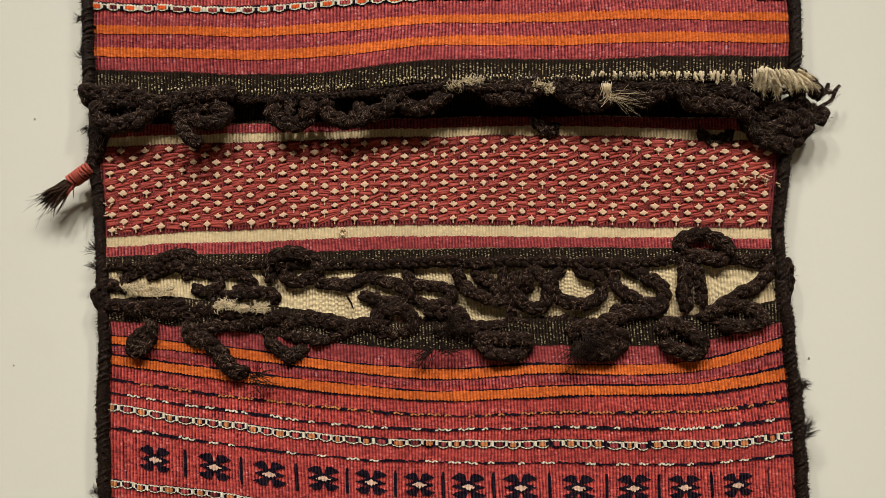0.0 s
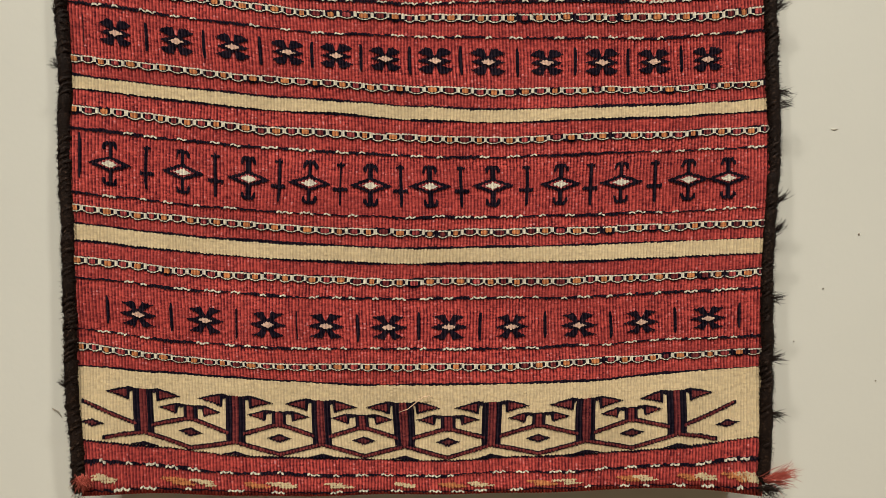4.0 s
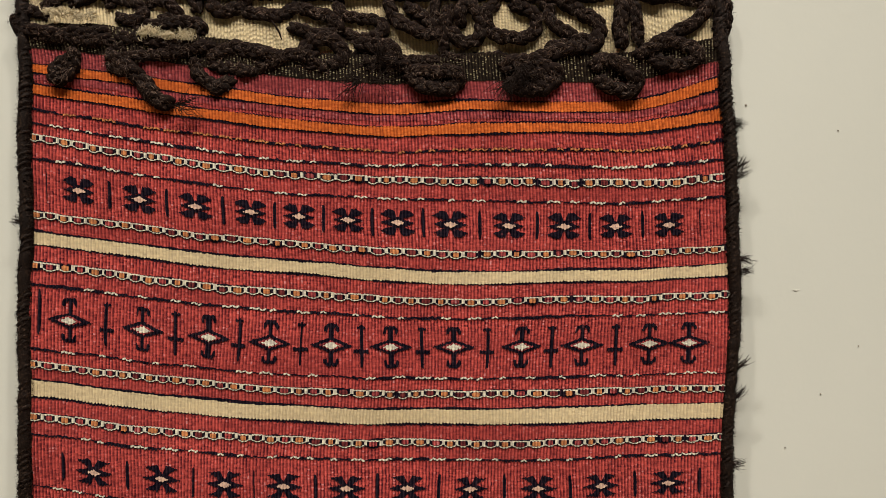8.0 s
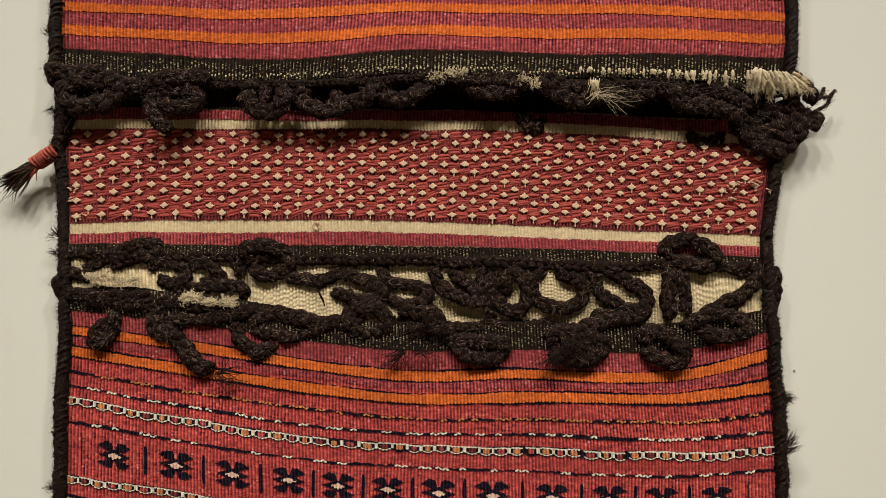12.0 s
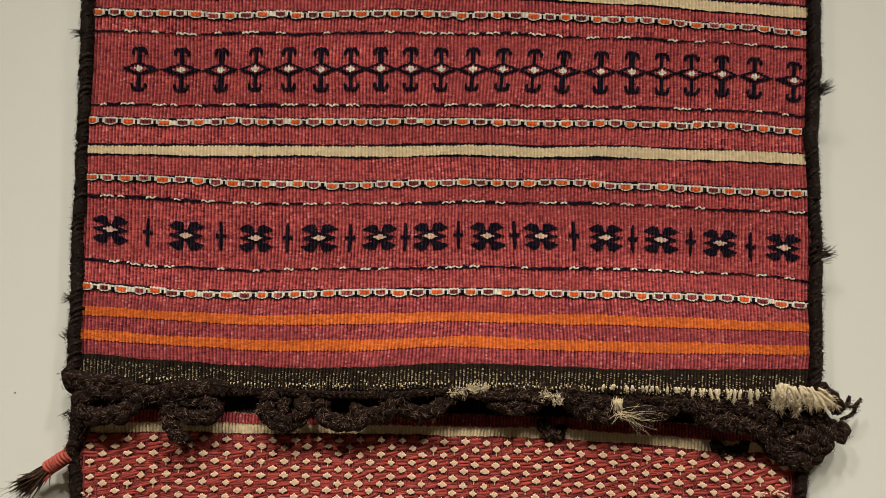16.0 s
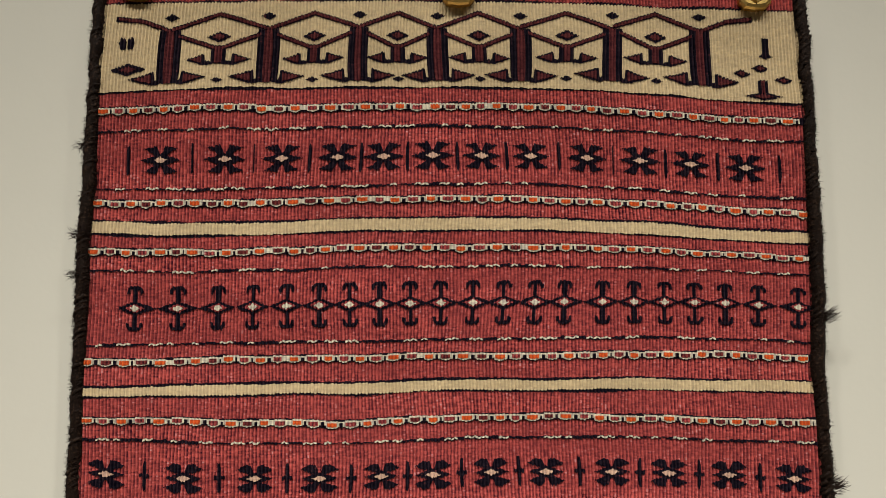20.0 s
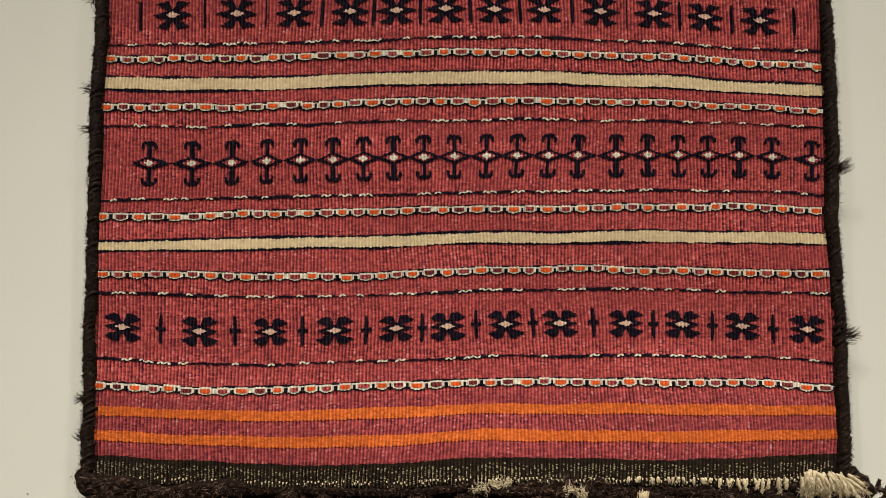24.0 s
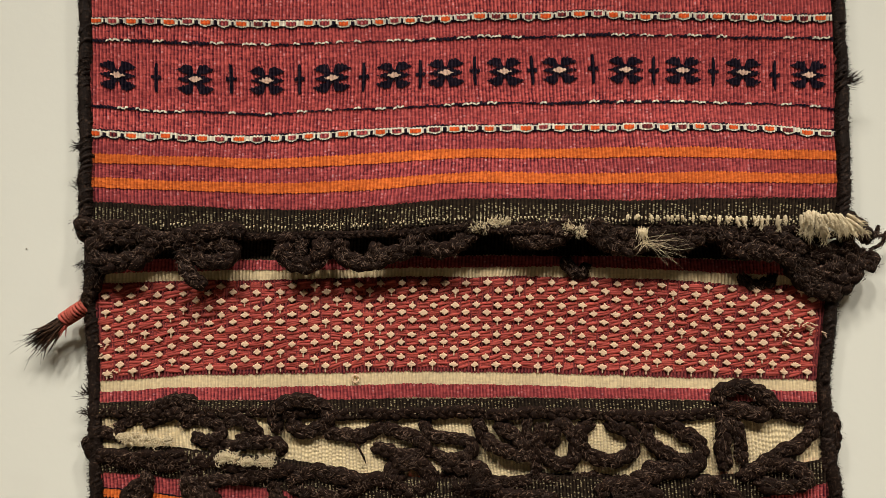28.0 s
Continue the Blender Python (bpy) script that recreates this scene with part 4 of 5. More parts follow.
def tube(path, radii, verts, faces, sides=6, flat=1.0):
    first = len(verts)
    n = len(path)
    up = Vector((0.13, -0.9, 0.2)).normalized()
    for k, q in enumerate(path):
        along = (path[min(n - 1, k + 1)] - path[max(0, k - 1)]).normalized()
        a = along.cross(up)
        if a.length < 1e-4:
            a = along.cross(Vector((1, 0, 0)))
        a.normalize()
        b = a.cross(along)
        for s in range(sides):
            t = 2 * math.pi * s / sides
            verts.append(q + radii[k] * (math.cos(t) * a + flat * math.sin(t) * b))
    for k in range(n - 1):
        for s in range(sides):
            t = (s + 1) % sides
            i = first + k * sides
            faces.append((i + s, i + t, i + sides + t, i + sides + s))
    faces.append(tuple(first + s for s in reversed(range(sides))))
    faces.append(tuple(first + (n - 1) * sides + s for s in range(sides)))


def plait(points, r, lay=2.6):
    """Three strands plaited along a line; r is half the plait's width. Gives the middle line, the strands' lines and their meshes."""
    mid = spline(points)
    n = len(mid)
    seed = rng.uniform(0, 50)
    mid = [q + 0.26 * r * noise.noise_vector(q * 90 + Vector((seed, 0, 0))) * Vector((1, 0.3, 1)).length for q in mid]
    run = [0.0]
    for a, b in zip(mid, mid[1:]):
        run.append(run[-1] + (b - a).length)
    strands, shapes = [], []
    for s in range(3):
        path, radii = [], []
        for k, q in enumerate(mid):
            along = (mid[min(n - 1, k + 1)] - mid[max(0, k - 1)]).normalized()
            side = along.cross(Vector((0, -1, 0)))
            side = side.normalized() if side.length > 1e-4 else Vector((1, 0, 0))
            a = run[k] / (r * lay) * 2 * math.pi / 1.6 + s * 2 * math.pi / 3
            taper = min(1.0, 0.55 + 0.45 * min(k, n - 1 - k) / 3)
            path.append(q + side * (0.46 * r * math.sin(a)) + Vector((0, -1, 0)) * (0.17 * r * math.sin(2 * a)))
            radii.append(r * 0.57 * taper * (1 + 0.42 * noise.noise(q * 230 + Vector((s * 7.0, seed, 0))) + rng.uniform(-0.09, 0.09)))
        verts, faces = [], []
        tube(path, radii, verts, faces, 7, 0.78)
        strands.append(path)
        shapes.append((verts, faces))
    return mid, strands, shapes


def hairs(path, r, count, length, verts, faces, droop=0.4, thick=0.00011):
    for _ in range(count):
        q = path[rng.randrange(len(path))]
        a = rng.uniform(0, 2 * math.pi)
        out = Vector((math.cos(a), -abs(rng.gauss(0, 0.5)), math.sin(a))).normalized()
        start = q + out * r * rng.uniform(0.6, 0.95)
        ln = length * rng.uniform(0.4, 1.2)
        bend = Vector((rng.gauss(0, 0.7), rng.gauss(0, 0.4), rng.gauss(0, 0.7) - droop))
        m = start + (out + 0.4 * bend).normalized() * ln * 0.5
        e = m + (out * 0.4 + bend).normalized() * ln * 0.5
        if max(m.y, e.y) > WALL_Y - 0.001:
            continue
        w = out.cross(Vector((0.3, -1, 0.2))).normalized() * thick
        i = len(verts)
        verts += [start - w, start + w, m + w * 0.8, m - w * 0.8, e]
        faces += [(i, i + 1, i + 2, i + 3), (i + 3, i + 2, i + 4)]


def fibres(strands, r, count, verts, faces):
    """Single wiry fibres lying along the strands of a plait; their pale colour paints glints on it."""
    for _ in range(count):
        path = rng.choice(strands)
        n = len(path)
        if n < 5:
            continue
        k = rng.randrange(1, n - 2)
        along = (path[k + 1] - path[k - 1]).normalized()
        a = rng.uniform(-1.2, 1.2)
        side = along.cross(Vector((0, -1, 0)))
        side = side.normalized() if side.length > 1e-4 else Vector((1, 0, 0))
        out = (side * math.sin(a) + Vector((0, -1, 0)) * math.cos(a)).normalized()
        start = path[k] + Vector((out.x, out.y * 0.8, out.z)) * r * (1.02 + rng.uniform(-0.04, 0.12))
        turn = (along * rng.choice((-1, 1)) + side * rng.gauss(0.3, 0.5)).normalized()
        end = start + turn * rng.uniform(0.0020, 0.0052) - out * rng.uniform(-0.0005, 0.0007)
        mid = (start + end) / 2 + out * 0.0004
        w = turn.cross(out).normalized() * rng.uniform(0.00012, 0.00030)
        i = len(verts)
        verts += [start, mid + w, end, mid - w]
        faces += [(i, i + 1, i + 2, i + 3)]


def ahead(x, z, off):
    return Vector((x, float(depth(z)) - off, z))


def rope(name, points, r, parent, label="", fuzz=420, material=ROPE, tuft=0.0045):
    mid, strands, shapes = plait(points, r)
    ob = part(name, mesh_of(name, *shapes[0], material, True), parent, label)
    for shape in shapes[1:]:
        part("strand", mesh_of("strand", *shape, material, True), ob)
    if fuzz:
        hv, hf = [], []
        hairs(mid, r, int(fuzz * 0.08), tuft, hv, hf)
        if hf:
            tagged(part("stray_hair", mesh_of("stray_hair", hv, hf, FUZZ), ob, "fine stray hairs"), kind="stuff")
        fv, ff = [], []
        fibres(strands, r * 0.57, int(fuzz * 1.7), fv, ff)
        tagged(part("fibre_fuzz", mesh_of("fibre_fuzz", fv, ff, FIBRE), ob, "fibres on the plait, pale as painted glints"), kind="stuff")
    return ob


# cords along the mouths
def cord(x0, x1, v, layer, off, r, label):
    pts = []
    for k in range(15):
        u = x0 + (x1 - x0) * k / 14
        p = cloth_point(layer, u, v + rng.uniform(-0.002, 0.002), off + rng.uniform(-0.001, 0.001))
        pts.append(p)
    rope("plaited_cord", pts, r, bag, label, 500)


cord(0.0, 1.0, 1.630, "upper", 0.001, 0.0034, "dark plaited goat-hair cord along the flap")
cord(0.0, 1.0, 1.4880, "pocket", 0.0, 0.0052, "dark plaited goat-hair cord along the pocket")
cord(0.0, 0.42, 1.434, "lower", 0.001, 0.0058, "thick plaited goat-hair cord along the lower mouth")

def strand(label, name="plaited_loop"):
    """A plait laid along a line of places (mm), standing out by so much, with its half-width."""
    def lay(out, r, *spots):
        n = len(spots)
        points = [ahead(x * 0.001, z * 0.001, (out + 1.0 * math.sin(math.pi * k / (n - 1)) + rng.uniform(-0.5, 0.5)) * 0.001) for k, (x, z) in enumerate(spots)]
        rope(name, points, r * 0.00108 * rng.uniform(0.96, 1.06), bag, label, int((60 + 4.2 * sum(math.dist(a, b) for a, b in zip(spots, spots[1:]))) * r / 6))
    return lay


# the flap's closing loops
lay = strand("dark brown plaited goat-hair closing loop on the flap")
lay(10.2, 6.2, (-295, 1632), (-280, 1626), (-260, 1628), (-239, 1621), (-217, 1618))
lay(11, 7, (-233, 1616), (-245, 1605), (-261, 1600), (-275, 1604), (-280, 1614), (-270, 1621), (-250, 1622))
lay(11, 6, (-220, 1622), (-201, 1624), (-181, 1626), (-168, 1623))
lay(10.2, 6, (-214, 1612), (-196, 1617), (-177, 1613), (-180, 1605), (-196, 1602), (-207, 1608))
lay(11, 6, (-214, 1611), (-212, 1599), (-206, 1591), (-198, 1585))
lay(11, 6.3, (-134, 1623), (-138, 1611), (-129, 1601), (-115, 1603), (-108, 1613), (-112, 1623))
lay(11.7, 4.5, (-124, 1620), (-126, 1612), (-120, 1610))
lay(12.5, 6.3, (-94, 1621), (-95, 1610), (-84, 1603), (-71, 1607), (-67, 1619))
lay(12.5, 6.3, (-72, 1602), (-58, 1609), (-44, 1615), (-36, 1624), (-45, 1630), (-61, 1627))
lay(12.5, 6, (-21, 1635), (-31, 1628), (-30, 1618), (-19, 1613), (-4, 1619), (3, 1628), (-6, 1635), (-17, 1634))
lay(12.5, 6.5, (30, 1633), (40, 1624), (56, 1621), (71, 1629), (81, 1634))
lay(11.7, 6, (31, 1636), (49, 1632), (69, 1634), (82, 1637))
lay(12.5, 6.5, (91, 1632), (101, 1624), (117, 1619), (131, 1619), (140, 1626))
lay(11.7, 6, (89, 1636), (107, 1632), (126, 1628), (139, 1631))
lay(12.5, 6.5, (135, 1630), (145, 1624), (162, 1622), (178, 1627), (190, 1631))
lay(11.7, 6, (139, 1635), (162, 1631), (184, 1635), (195, 1633))
lay(12.5, 6.5, (191, 1630), (201, 1619), (212, 1615), (227, 1617), (241, 1612), (252, 1610))
lay(11.7, 6, (193, 1632), (214, 1627), (237, 1626), (255, 1619))
lay = strand("thick dark goat-hair loop at the end of the flap")
lay(3, 7, (251, 1619), (251, 1608), (257, 1597), (268, 1589), (281, 1586), (294, 1592), (300, 1606), (297, 1620))
lay(3, 6.5, (297, 1615), (291, 1629), (295, 1642), (306, 1636), (310, 1624))
lay(3, 6, (259, 1612), (269, 1601), (282, 1605), (288, 1615))
lay = strand("dark goat-hair knot with two loose tails", "knot")
lay(3, 5, (308, 1620), (303, 1612), (310, 1606), (315, 1612), (310, 1616))
lay = strand("thin loose goat-hair tail", "cord_tail")
lay(0.5, 1.8, (311, 1623), (317, 1631), (321, 1638))
lay(0.5, 1.8, (314, 1619), (323, 1624), (326, 1631), (330, 1636))
lay(0.5, 1.6, (317, 1630), (323, 1630), (326, 1631))
lay = strand("dark goat-hair loop hanging inside under the flap")
lay(0, 5, (78, 1610), (82, 1600), (92, 1598), (95, 1605))
lay(0, 5, (213, 1600), (221, 1591), (233, 1591), (239, 1599))
lay = strand("thick dark goat-hair loop at the end of the flap")
lay(4, 6.5, (-293, 1637), (-294, 1628), (-289, 1619), (-280, 1621), (-278, 1630), (-286, 1632))
lay(2.5, 6.5, (261, 1626), (268, 1617), (280, 1616), (290, 1621), (294, 1630))
lay(2.0, 6.5, (259, 1606), (271, 1596), (286, 1597), (294, 1607), (291, 1615))

# the loops between the two pockets
lay = strand("dark brown plaited goat-hair closing loop between the pockets")
lay(0, 5, (-268, 1474), (-251, 1483), (-233, 1492), (-213, 1497), (-209, 1492), (-214, 1487), (-230, 1483), (-247, 1475))
lay(1, 5.5, (-262, 1467), (-277, 1470), (-287, 1462), (-279, 1452), (-259, 1450), (-236, 1448), (-214, 1447), (-198, 1440))
lay(-1, 5.1, (-217, 1476), (-208, 1482), (-192, 1478), (-186, 1470), (-195, 1464), (-209, 1468))
lay(-1, 5.1, (-185, 1475), (-177, 1482), (-164, 1477), (-160, 1469), (-174, 1465))
lay(-1, 4.6, (-196, 1459), (-178, 1462), (-160, 1464), (-143, 1463), (-139, 1454))
lay(1, 5.5, (-144, 1472), (-145, 1488), (-132, 1496), (-114, 1495), (-104, 1487), (-109, 1476), (-125, 1472), (-134, 1481))
lay(0, 5.5, (-109, 1473), (-91, 1470), (-72, 1472), (-63, 1479))
lay(1, 5.5, (-61, 1478), (-40, 1471), (-29, 1464), (-36, 1456), (-53, 1457), (-70, 1464))
lay(0, 5.1, (-29, 1484), (-26, 1472), (-12, 1470), (2, 1468), (8, 1462), (-0, 1454), (-14, 1454), (-26, 1461))
lay(1, 5.3, (10, 1484), (18, 1468), (37, 1459), (50, 1459), (41, 1471), (24, 1480))
lay(0, 4.2, (49, 1485), (51, 1469), (56, 1452), (58, 1437))
lay(2, 5.3, (59, 1481), (59, 1463), (71, 1452), (85, 1455), (86, 1469), (78, 1481), (69, 1474), (72, 1463))
lay(2, 5.3, (99, 1484), (91, 1475), (94, 1463), (106, 1455), (122, 1456), (132, 1464), (128, 1475), (117, 1481), (109, 1483))
lay(1, 5.2, (138, 1487), (142, 1474), (150, 1464), (164, 1457))
lay(2, 5.7, (150, 1487), (165, 1478), (179, 1471), (182, 1458), (174, 1448), (156, 1447), (141, 1442), (130, 1438))
lay(1, 5.3, (183, 1455), (168, 1454), (152, 1451), (139, 1445))
lay(2, 5.9, (201, 1490), (200, 1470), (202, 1448))
lay(1, 5.5, (210, 1489), (213, 1471), (215, 1457), (218, 1453))
lay(3, 5.9, (195, 1500), (199, 1508), (216, 1512), (231, 1507), (238, 1498), (226, 1491), (209, 1494), (197, 1498))
lay(0, 5.1, (233, 1496), (253, 1489), (271, 1487))
lay(2, 5.5, (277, 1491), (268, 1479), (260, 1469), (242, 1460), (225, 1450), (215, 1440))
lay(2, 5.7, (224, 1446), (238, 1454), (256, 1452), (264, 1443), (252, 1435), (235, 1438), (224, 1443))
lay(2, 5.9, (-60, 1434), (-53, 1445), (-39, 1452), (-28, 1445), (-27, 1435), (-44, 1429), (-57, 1432))
lay(2, 5.7, (-135, 1436), (-117, 1442), (-94, 1441), (-78, 1436), (-89, 1428), (-112, 1426), (-132, 1431))
lay(1, 5.7, (-142, 1435), (-141, 1421), (-129, 1412), (-117, 1414), (-112, 1419))
lay(2, 5.2, (-243, 1443), (-241, 1431), (-248, 1416), (-257, 1417), (-255, 1426), (-246, 1434))
lay = strand("hanging goat-hair plait with a frayed end", "plaited_cord")
lay(2, 6, (-215, 1437), (-201, 1429), (-189, 1419), (-180, 1407), (-171, 1399), (-161, 1397))
lay(2, 5.5, (-215, 1429), (-196, 1422), (-182, 1413), (-173, 1402))
lay(1, 5.2, (-216, 1434), (-195, 1435), (-172, 1438), (-149, 1442), (-136, 1442))
lay = strand("dark brown plaited goat-hair closing loop between the pockets")
lay(1, 5.7, (-16, 1447), (7, 1449), (19, 1440), (7, 1431), (-13, 1433))
lay(3, 5.7, (20, 1436), (30, 1428), (48, 1426), (65, 1427), (70, 1419), (56, 1412), (37, 1416), (28, 1425))
lay(3, 5.9, (104, 1430), (117, 1436), (138, 1434), (148, 1425), (138, 1415), (118, 1414), (106, 1419))
lay(3, 5.5, (117, 1424), (127, 1428), (137, 1422), (126, 1418))
lay(3, 5.7, (176, 1431), (189, 1439), (205, 1432), (215, 1421), (207, 1413), (192, 1416), (180, 1424))
lay = strand("goat-hair cord along the lower mouth", "plaited_cord")
lay(-1, 4.6, (-81, 1434), (-53, 1427), (-16, 1428), (11, 1430))
lay(-1, 4.2, (-26, 1440), (2, 1439), (30, 1436), (62, 1438), (95, 1440), (132, 1439))
rope("plaited_cord", [ahead(x * 0.001, z * 0.001, 2 * 0.001) for x, z in ((284, 1492), (286, 1476), (284, 1460), (276, 1450))], 0.006, bag, "goat-hair cord at the side of the pockets", 160)


# frayed tufts
def tuft(name, x, z, angle, spread, length, count, material, label, off=0.014, thick=0.0006, bend=0.3):
    verts, faces = [], []
    for _ in range(count):
        a = radians(angle + rng.gauss(0, spread))
        ln = length * rng.uniform(0.55, 1.1)
        p = [ahead(x + rng.gauss(0, 0.002), z + rng.gauss(0, 0.0015), off + rng.uniform(0, 0.003))]
        for k in range(4):
            a += rng.gauss(0, bend)
            p.append(p[-1] + Vector((math.cos(a), rng.gauss(0, 0.15), math.sin(a))) * ln / 4)
        tube([Vector(q) for q in p], [thick, thick, thick * 0.9, thick * 0.7, thick * 0.25], verts, faces, 4)
    return part(name, mesh_of(name, verts, faces, material, True), bag, label)


def yarn_end(x, z, angle, length, label, off, thick=0.0010, curve=0.0):
    """The soft frayed end of one cream warp: a fat core under a coat of fine fibres."""
    verts, faces = [], []
    a = radians(angle)
    p = [ahead(x, z, off)]
    n = 6
    for k in range(n):
        a += rng.gauss(0, 0.10) + curve / n
        p.append(p[-1] + Vector((math.cos(a), rng.gauss(0, 0.12), math.sin(a))) * length / n)
    tube(p, [thick * f * rng.uniform(0.85, 1.15) for f in (0.7, 0.9, 1.0, 1.05, 1.0, 0.75, 0.25)], verts, faces, 7)
    for _ in range(46):
        k = rng.randrange(1, n)
        start = p[k].lerp(p[k + 1], rng.random()) + Vector((rng.gauss(0, 0.5), -abs(rng.gauss(0.3, 0.5)), rng.gauss(0, 0.5))) * thick
        q = [start]
        t = a + rng.gauss(0, 0.35)
        for _ in range(3):
            t += rng.gauss(0, 0.3)
            q.append(q[-1] + Vector((math.cos(t), rng.gauss(0, 0.2), math.sin(t))) * length * 0.10)
        tube(q, [0.00020, 0.00018, 0.00014, 0.00006], verts, faces, 3)
    return part("cream_fringe", mesh_of("cream_fringe", verts, faces, CREAM_TUFT, True), bag, label)


for k in range(38):
    x = 0.122 + 0.0040 * k + rng.uniform(-0.0014, 0.0014)
    if rng.random() < 0.16:
        continue
    yarn_end(x, 1.6425 + 0.002 * step(x, 0.2, 0.27), -92 + rng.uniform(-22, 22), (0.0035 + 0.005 * step(x, 0.17, 0.24)) * rng.uniform(0.7, 1.3), "short frayed cream warp end", 0.0165 + rng.uniform(0, 0.002), rng.uniform(0.0009, 0.0013))
for k in range(26):
    f = k / 25
    yarn_end(0.256 + 0.032 * f, 1.6470 - 0.003 * f + rng.uniform(-0.002, 0.002), -74 + 40 * f + rng.uniform(-12, 12), rng.uniform(0.013, 0.021), "soft frayed cream warp end", 0.009 + rng.uniform(0, 0.004), rng.uniform(0.0011, 0.0016), -0.35)
ends_v, ends_f = [], []
for rib in range(14, RIBS - 3):
    u = (rib + 0.5) / RIBS
    if rng.random() < 0.35 - 0.3 * u:
        continue
    p = cloth_point("upper", u, 1.6388 + rng.uniform(-0.0012, 0.0012), 0.0022)
    q = Vector(p)
    tube([q, q + Vector((rng.uniform(-0.0004, 0.0004), -0.0006, -rng.uniform(0.001, 0.0018)))], [0.0006, 0.0004], ends_v, ends_f, 6)
tagged(part("warp_ends", mesh_of("warp_ends", ends_v, ends_f, CREAM_TUFT, True), bag, "row of cut cream warp ends along the flap"), kind="stuff")
tuft("white_wisp", 0.131, 1.631, -85, 8, 0.009, 50, CREAM_TUFT, "loose wisp of white wool", 0.0185, 0.00028, 0.12)
tuft("white_wisp", 0.133, 1.621, -8, 7, 0.030, 22, CREAM_TUFT, "loose wisp of white wool", 0.0195, 0.00010, 0.2)
tuft("white_wisp", 0.132, 1.622, 225, 16, 0.011, 9, CREAM_TUFT, "loose wisp of white wool", 0.0195, 0.00013, 0.2)
for x, z in ((0.006, 1.6315), (0.013, 1.632), (0.021, 1.634), (0.029, 1.635), (0.076, 1.632), (0.086, 1.630)):
    tuft("cream_fringe", x, z, rng.uniform(-30, 60), 60, 0.005, 70, CREAM_TUFT, "pale frayed warp ends", 0.015, 0.00024, 0.9)
for x0, x1, z0, z1, count in ((-0.262, -0.226, 1.468, 1.4655, 6), (-0.186, -0.148, 1.4535, 1.4515, 7)):
    for k in range(count):
        f = k / (count - 1)
        tuft("cream_fleece", x0 + (x1 - x0) * f + rng.uniform(-0.002, 0.002), z0 + (z1 - z0) * f + rng.uniform(-0.002, 0.002), rng.uniform(-60, 60), 60, rng.uniform(0.003, 0.0065), 70, CREAM_TUFT, "frayed fleece of cream wool at the torn mouth", 0.005, 0.00028, 0.8)
for x, z, a, n in ((-0.155, 1.395, -10, 26), (-0.01, 1.418, 200, 30), (0.0, 1.417, 20, 20), (0.118, 1.43, -70, 50), (0.11, 1.42, 250, 40), (0.005, 1.435, 60, 25)):
    tuft("hair_tuft", x, z, a, 30, 0.022, n, FUZZ, "frizzy tuft of dark hair", 0.008, 0.0003)

# ---- bindings along both sides ----
def overcast(points, r, label):
    """A rolled edge wound closely with hair yarn."""
    seed = rng.uniform(0, 50)
    mid = [q + Vector((0.0012 * noise.noise(q * 70 + Vector((seed, 0, 0))), 0, 0)) for q in spline(points, 0.0022)]
    verts, faces = [], []
    tube(mid, [r * (0.86 + 0.16 * noise.noise(q * 120 + Vector((seed, 0, 0)))) for q in mid], verts, faces, 8)
    coil, n = [], len(mid)
    turn = 0.0
    for k in range(n - 1):
        turn += rng.uniform(0.25, 0.70)
        for f in (0.0, 0.25, 0.5, 0.75):
            q = mid[k].lerp(mid[k + 1], f)
            a = 2 * math.pi * (turn + 0.47 * f)
            wob = r * (0.74 + 0.14 * noise.noise(q * 300))
            coil.append(q + Vector((math.cos(a) * wob, math.sin(a) * wob * 0.85, 0.0034 * math.cos(a + 0.6))))
    tube(coil, [0.0016 * (1 + 0.6 * noise.noise(q * 400)) for q in coil], verts, faces, 5)
    ob = part("side_binding", mesh_of("side_binding", verts, faces, BINDING, True), bag, label)
    hv, hf = [], []
    hairs(mid, r * 0.95, n * 60, 0.0038, hv, hf, 0.3, 0.00013)
    tagged(part("stray_hair", mesh_of("stray_hair", hv, hf, FUZZ), ob, "fine stray hairs"), kind="stuff")


for side, low, high in ((-1, 1.636, 2.158), (-1, 1.466, 1.645), (-1, 0.952, 1.476), (1, 1.640, 2.158), (1, 1.462, 1.600), (1, 0.958, 1.474)):
    pts = []
    n = int((high - low) / 0.02)
    for k in range(n + 1):
        z = low + (high - low) * k / n
        x = float(np.interp(z, EDGE_Z, EDGE_LEFT if side < 0 else EDGE_RIGHT)) + side * (0.0018 + 0.0008 * math.sin(37 * z) + rng.uniform(-0.0006, 0.0006))
        layer = "upper" if high > 2 else "lower" if high < 1.475 else "pocket"
        pts.append(ahead(x, z, 0.0005 + float(lift(layer, np.array(z)))))
    overcast(pts, 0.0056, "dark brown overcast goat-hair binding on the edge")
for z in (1.876, 1.750, 1.39, 1.385, 1.352, 1.345, 1.278, 1.268, 1.19, 1.165, 1.11, 1.06, 1.015, 1.747, 1.880):
    x = float(np.interp(z, EDGE_Z, EDGE_RIGHT)) + 0.005
    tuft("hair_tuft", x, z, rng.uniform(-25, 50), 14, 0.0115, 34, FUZZ, "tuft of dark hair on the binding", 0.002, 0.00020, 0.10)
for z in (2.0, 1.93, 1.90, 1.66, 1.69, 1.60, 1.50, 1.485, 1.30, 1.04):
    x = float(np.interp(z, EDGE_Z, EDGE_LEFT)) - 0.005
    tuft("hair_tuft", x, z, 180 + rng.uniform(-50, 40), 20, 0.0080, 30, FUZZ, "tuft of dark hair on the binding", 0.002, 0.00020, 0.2)
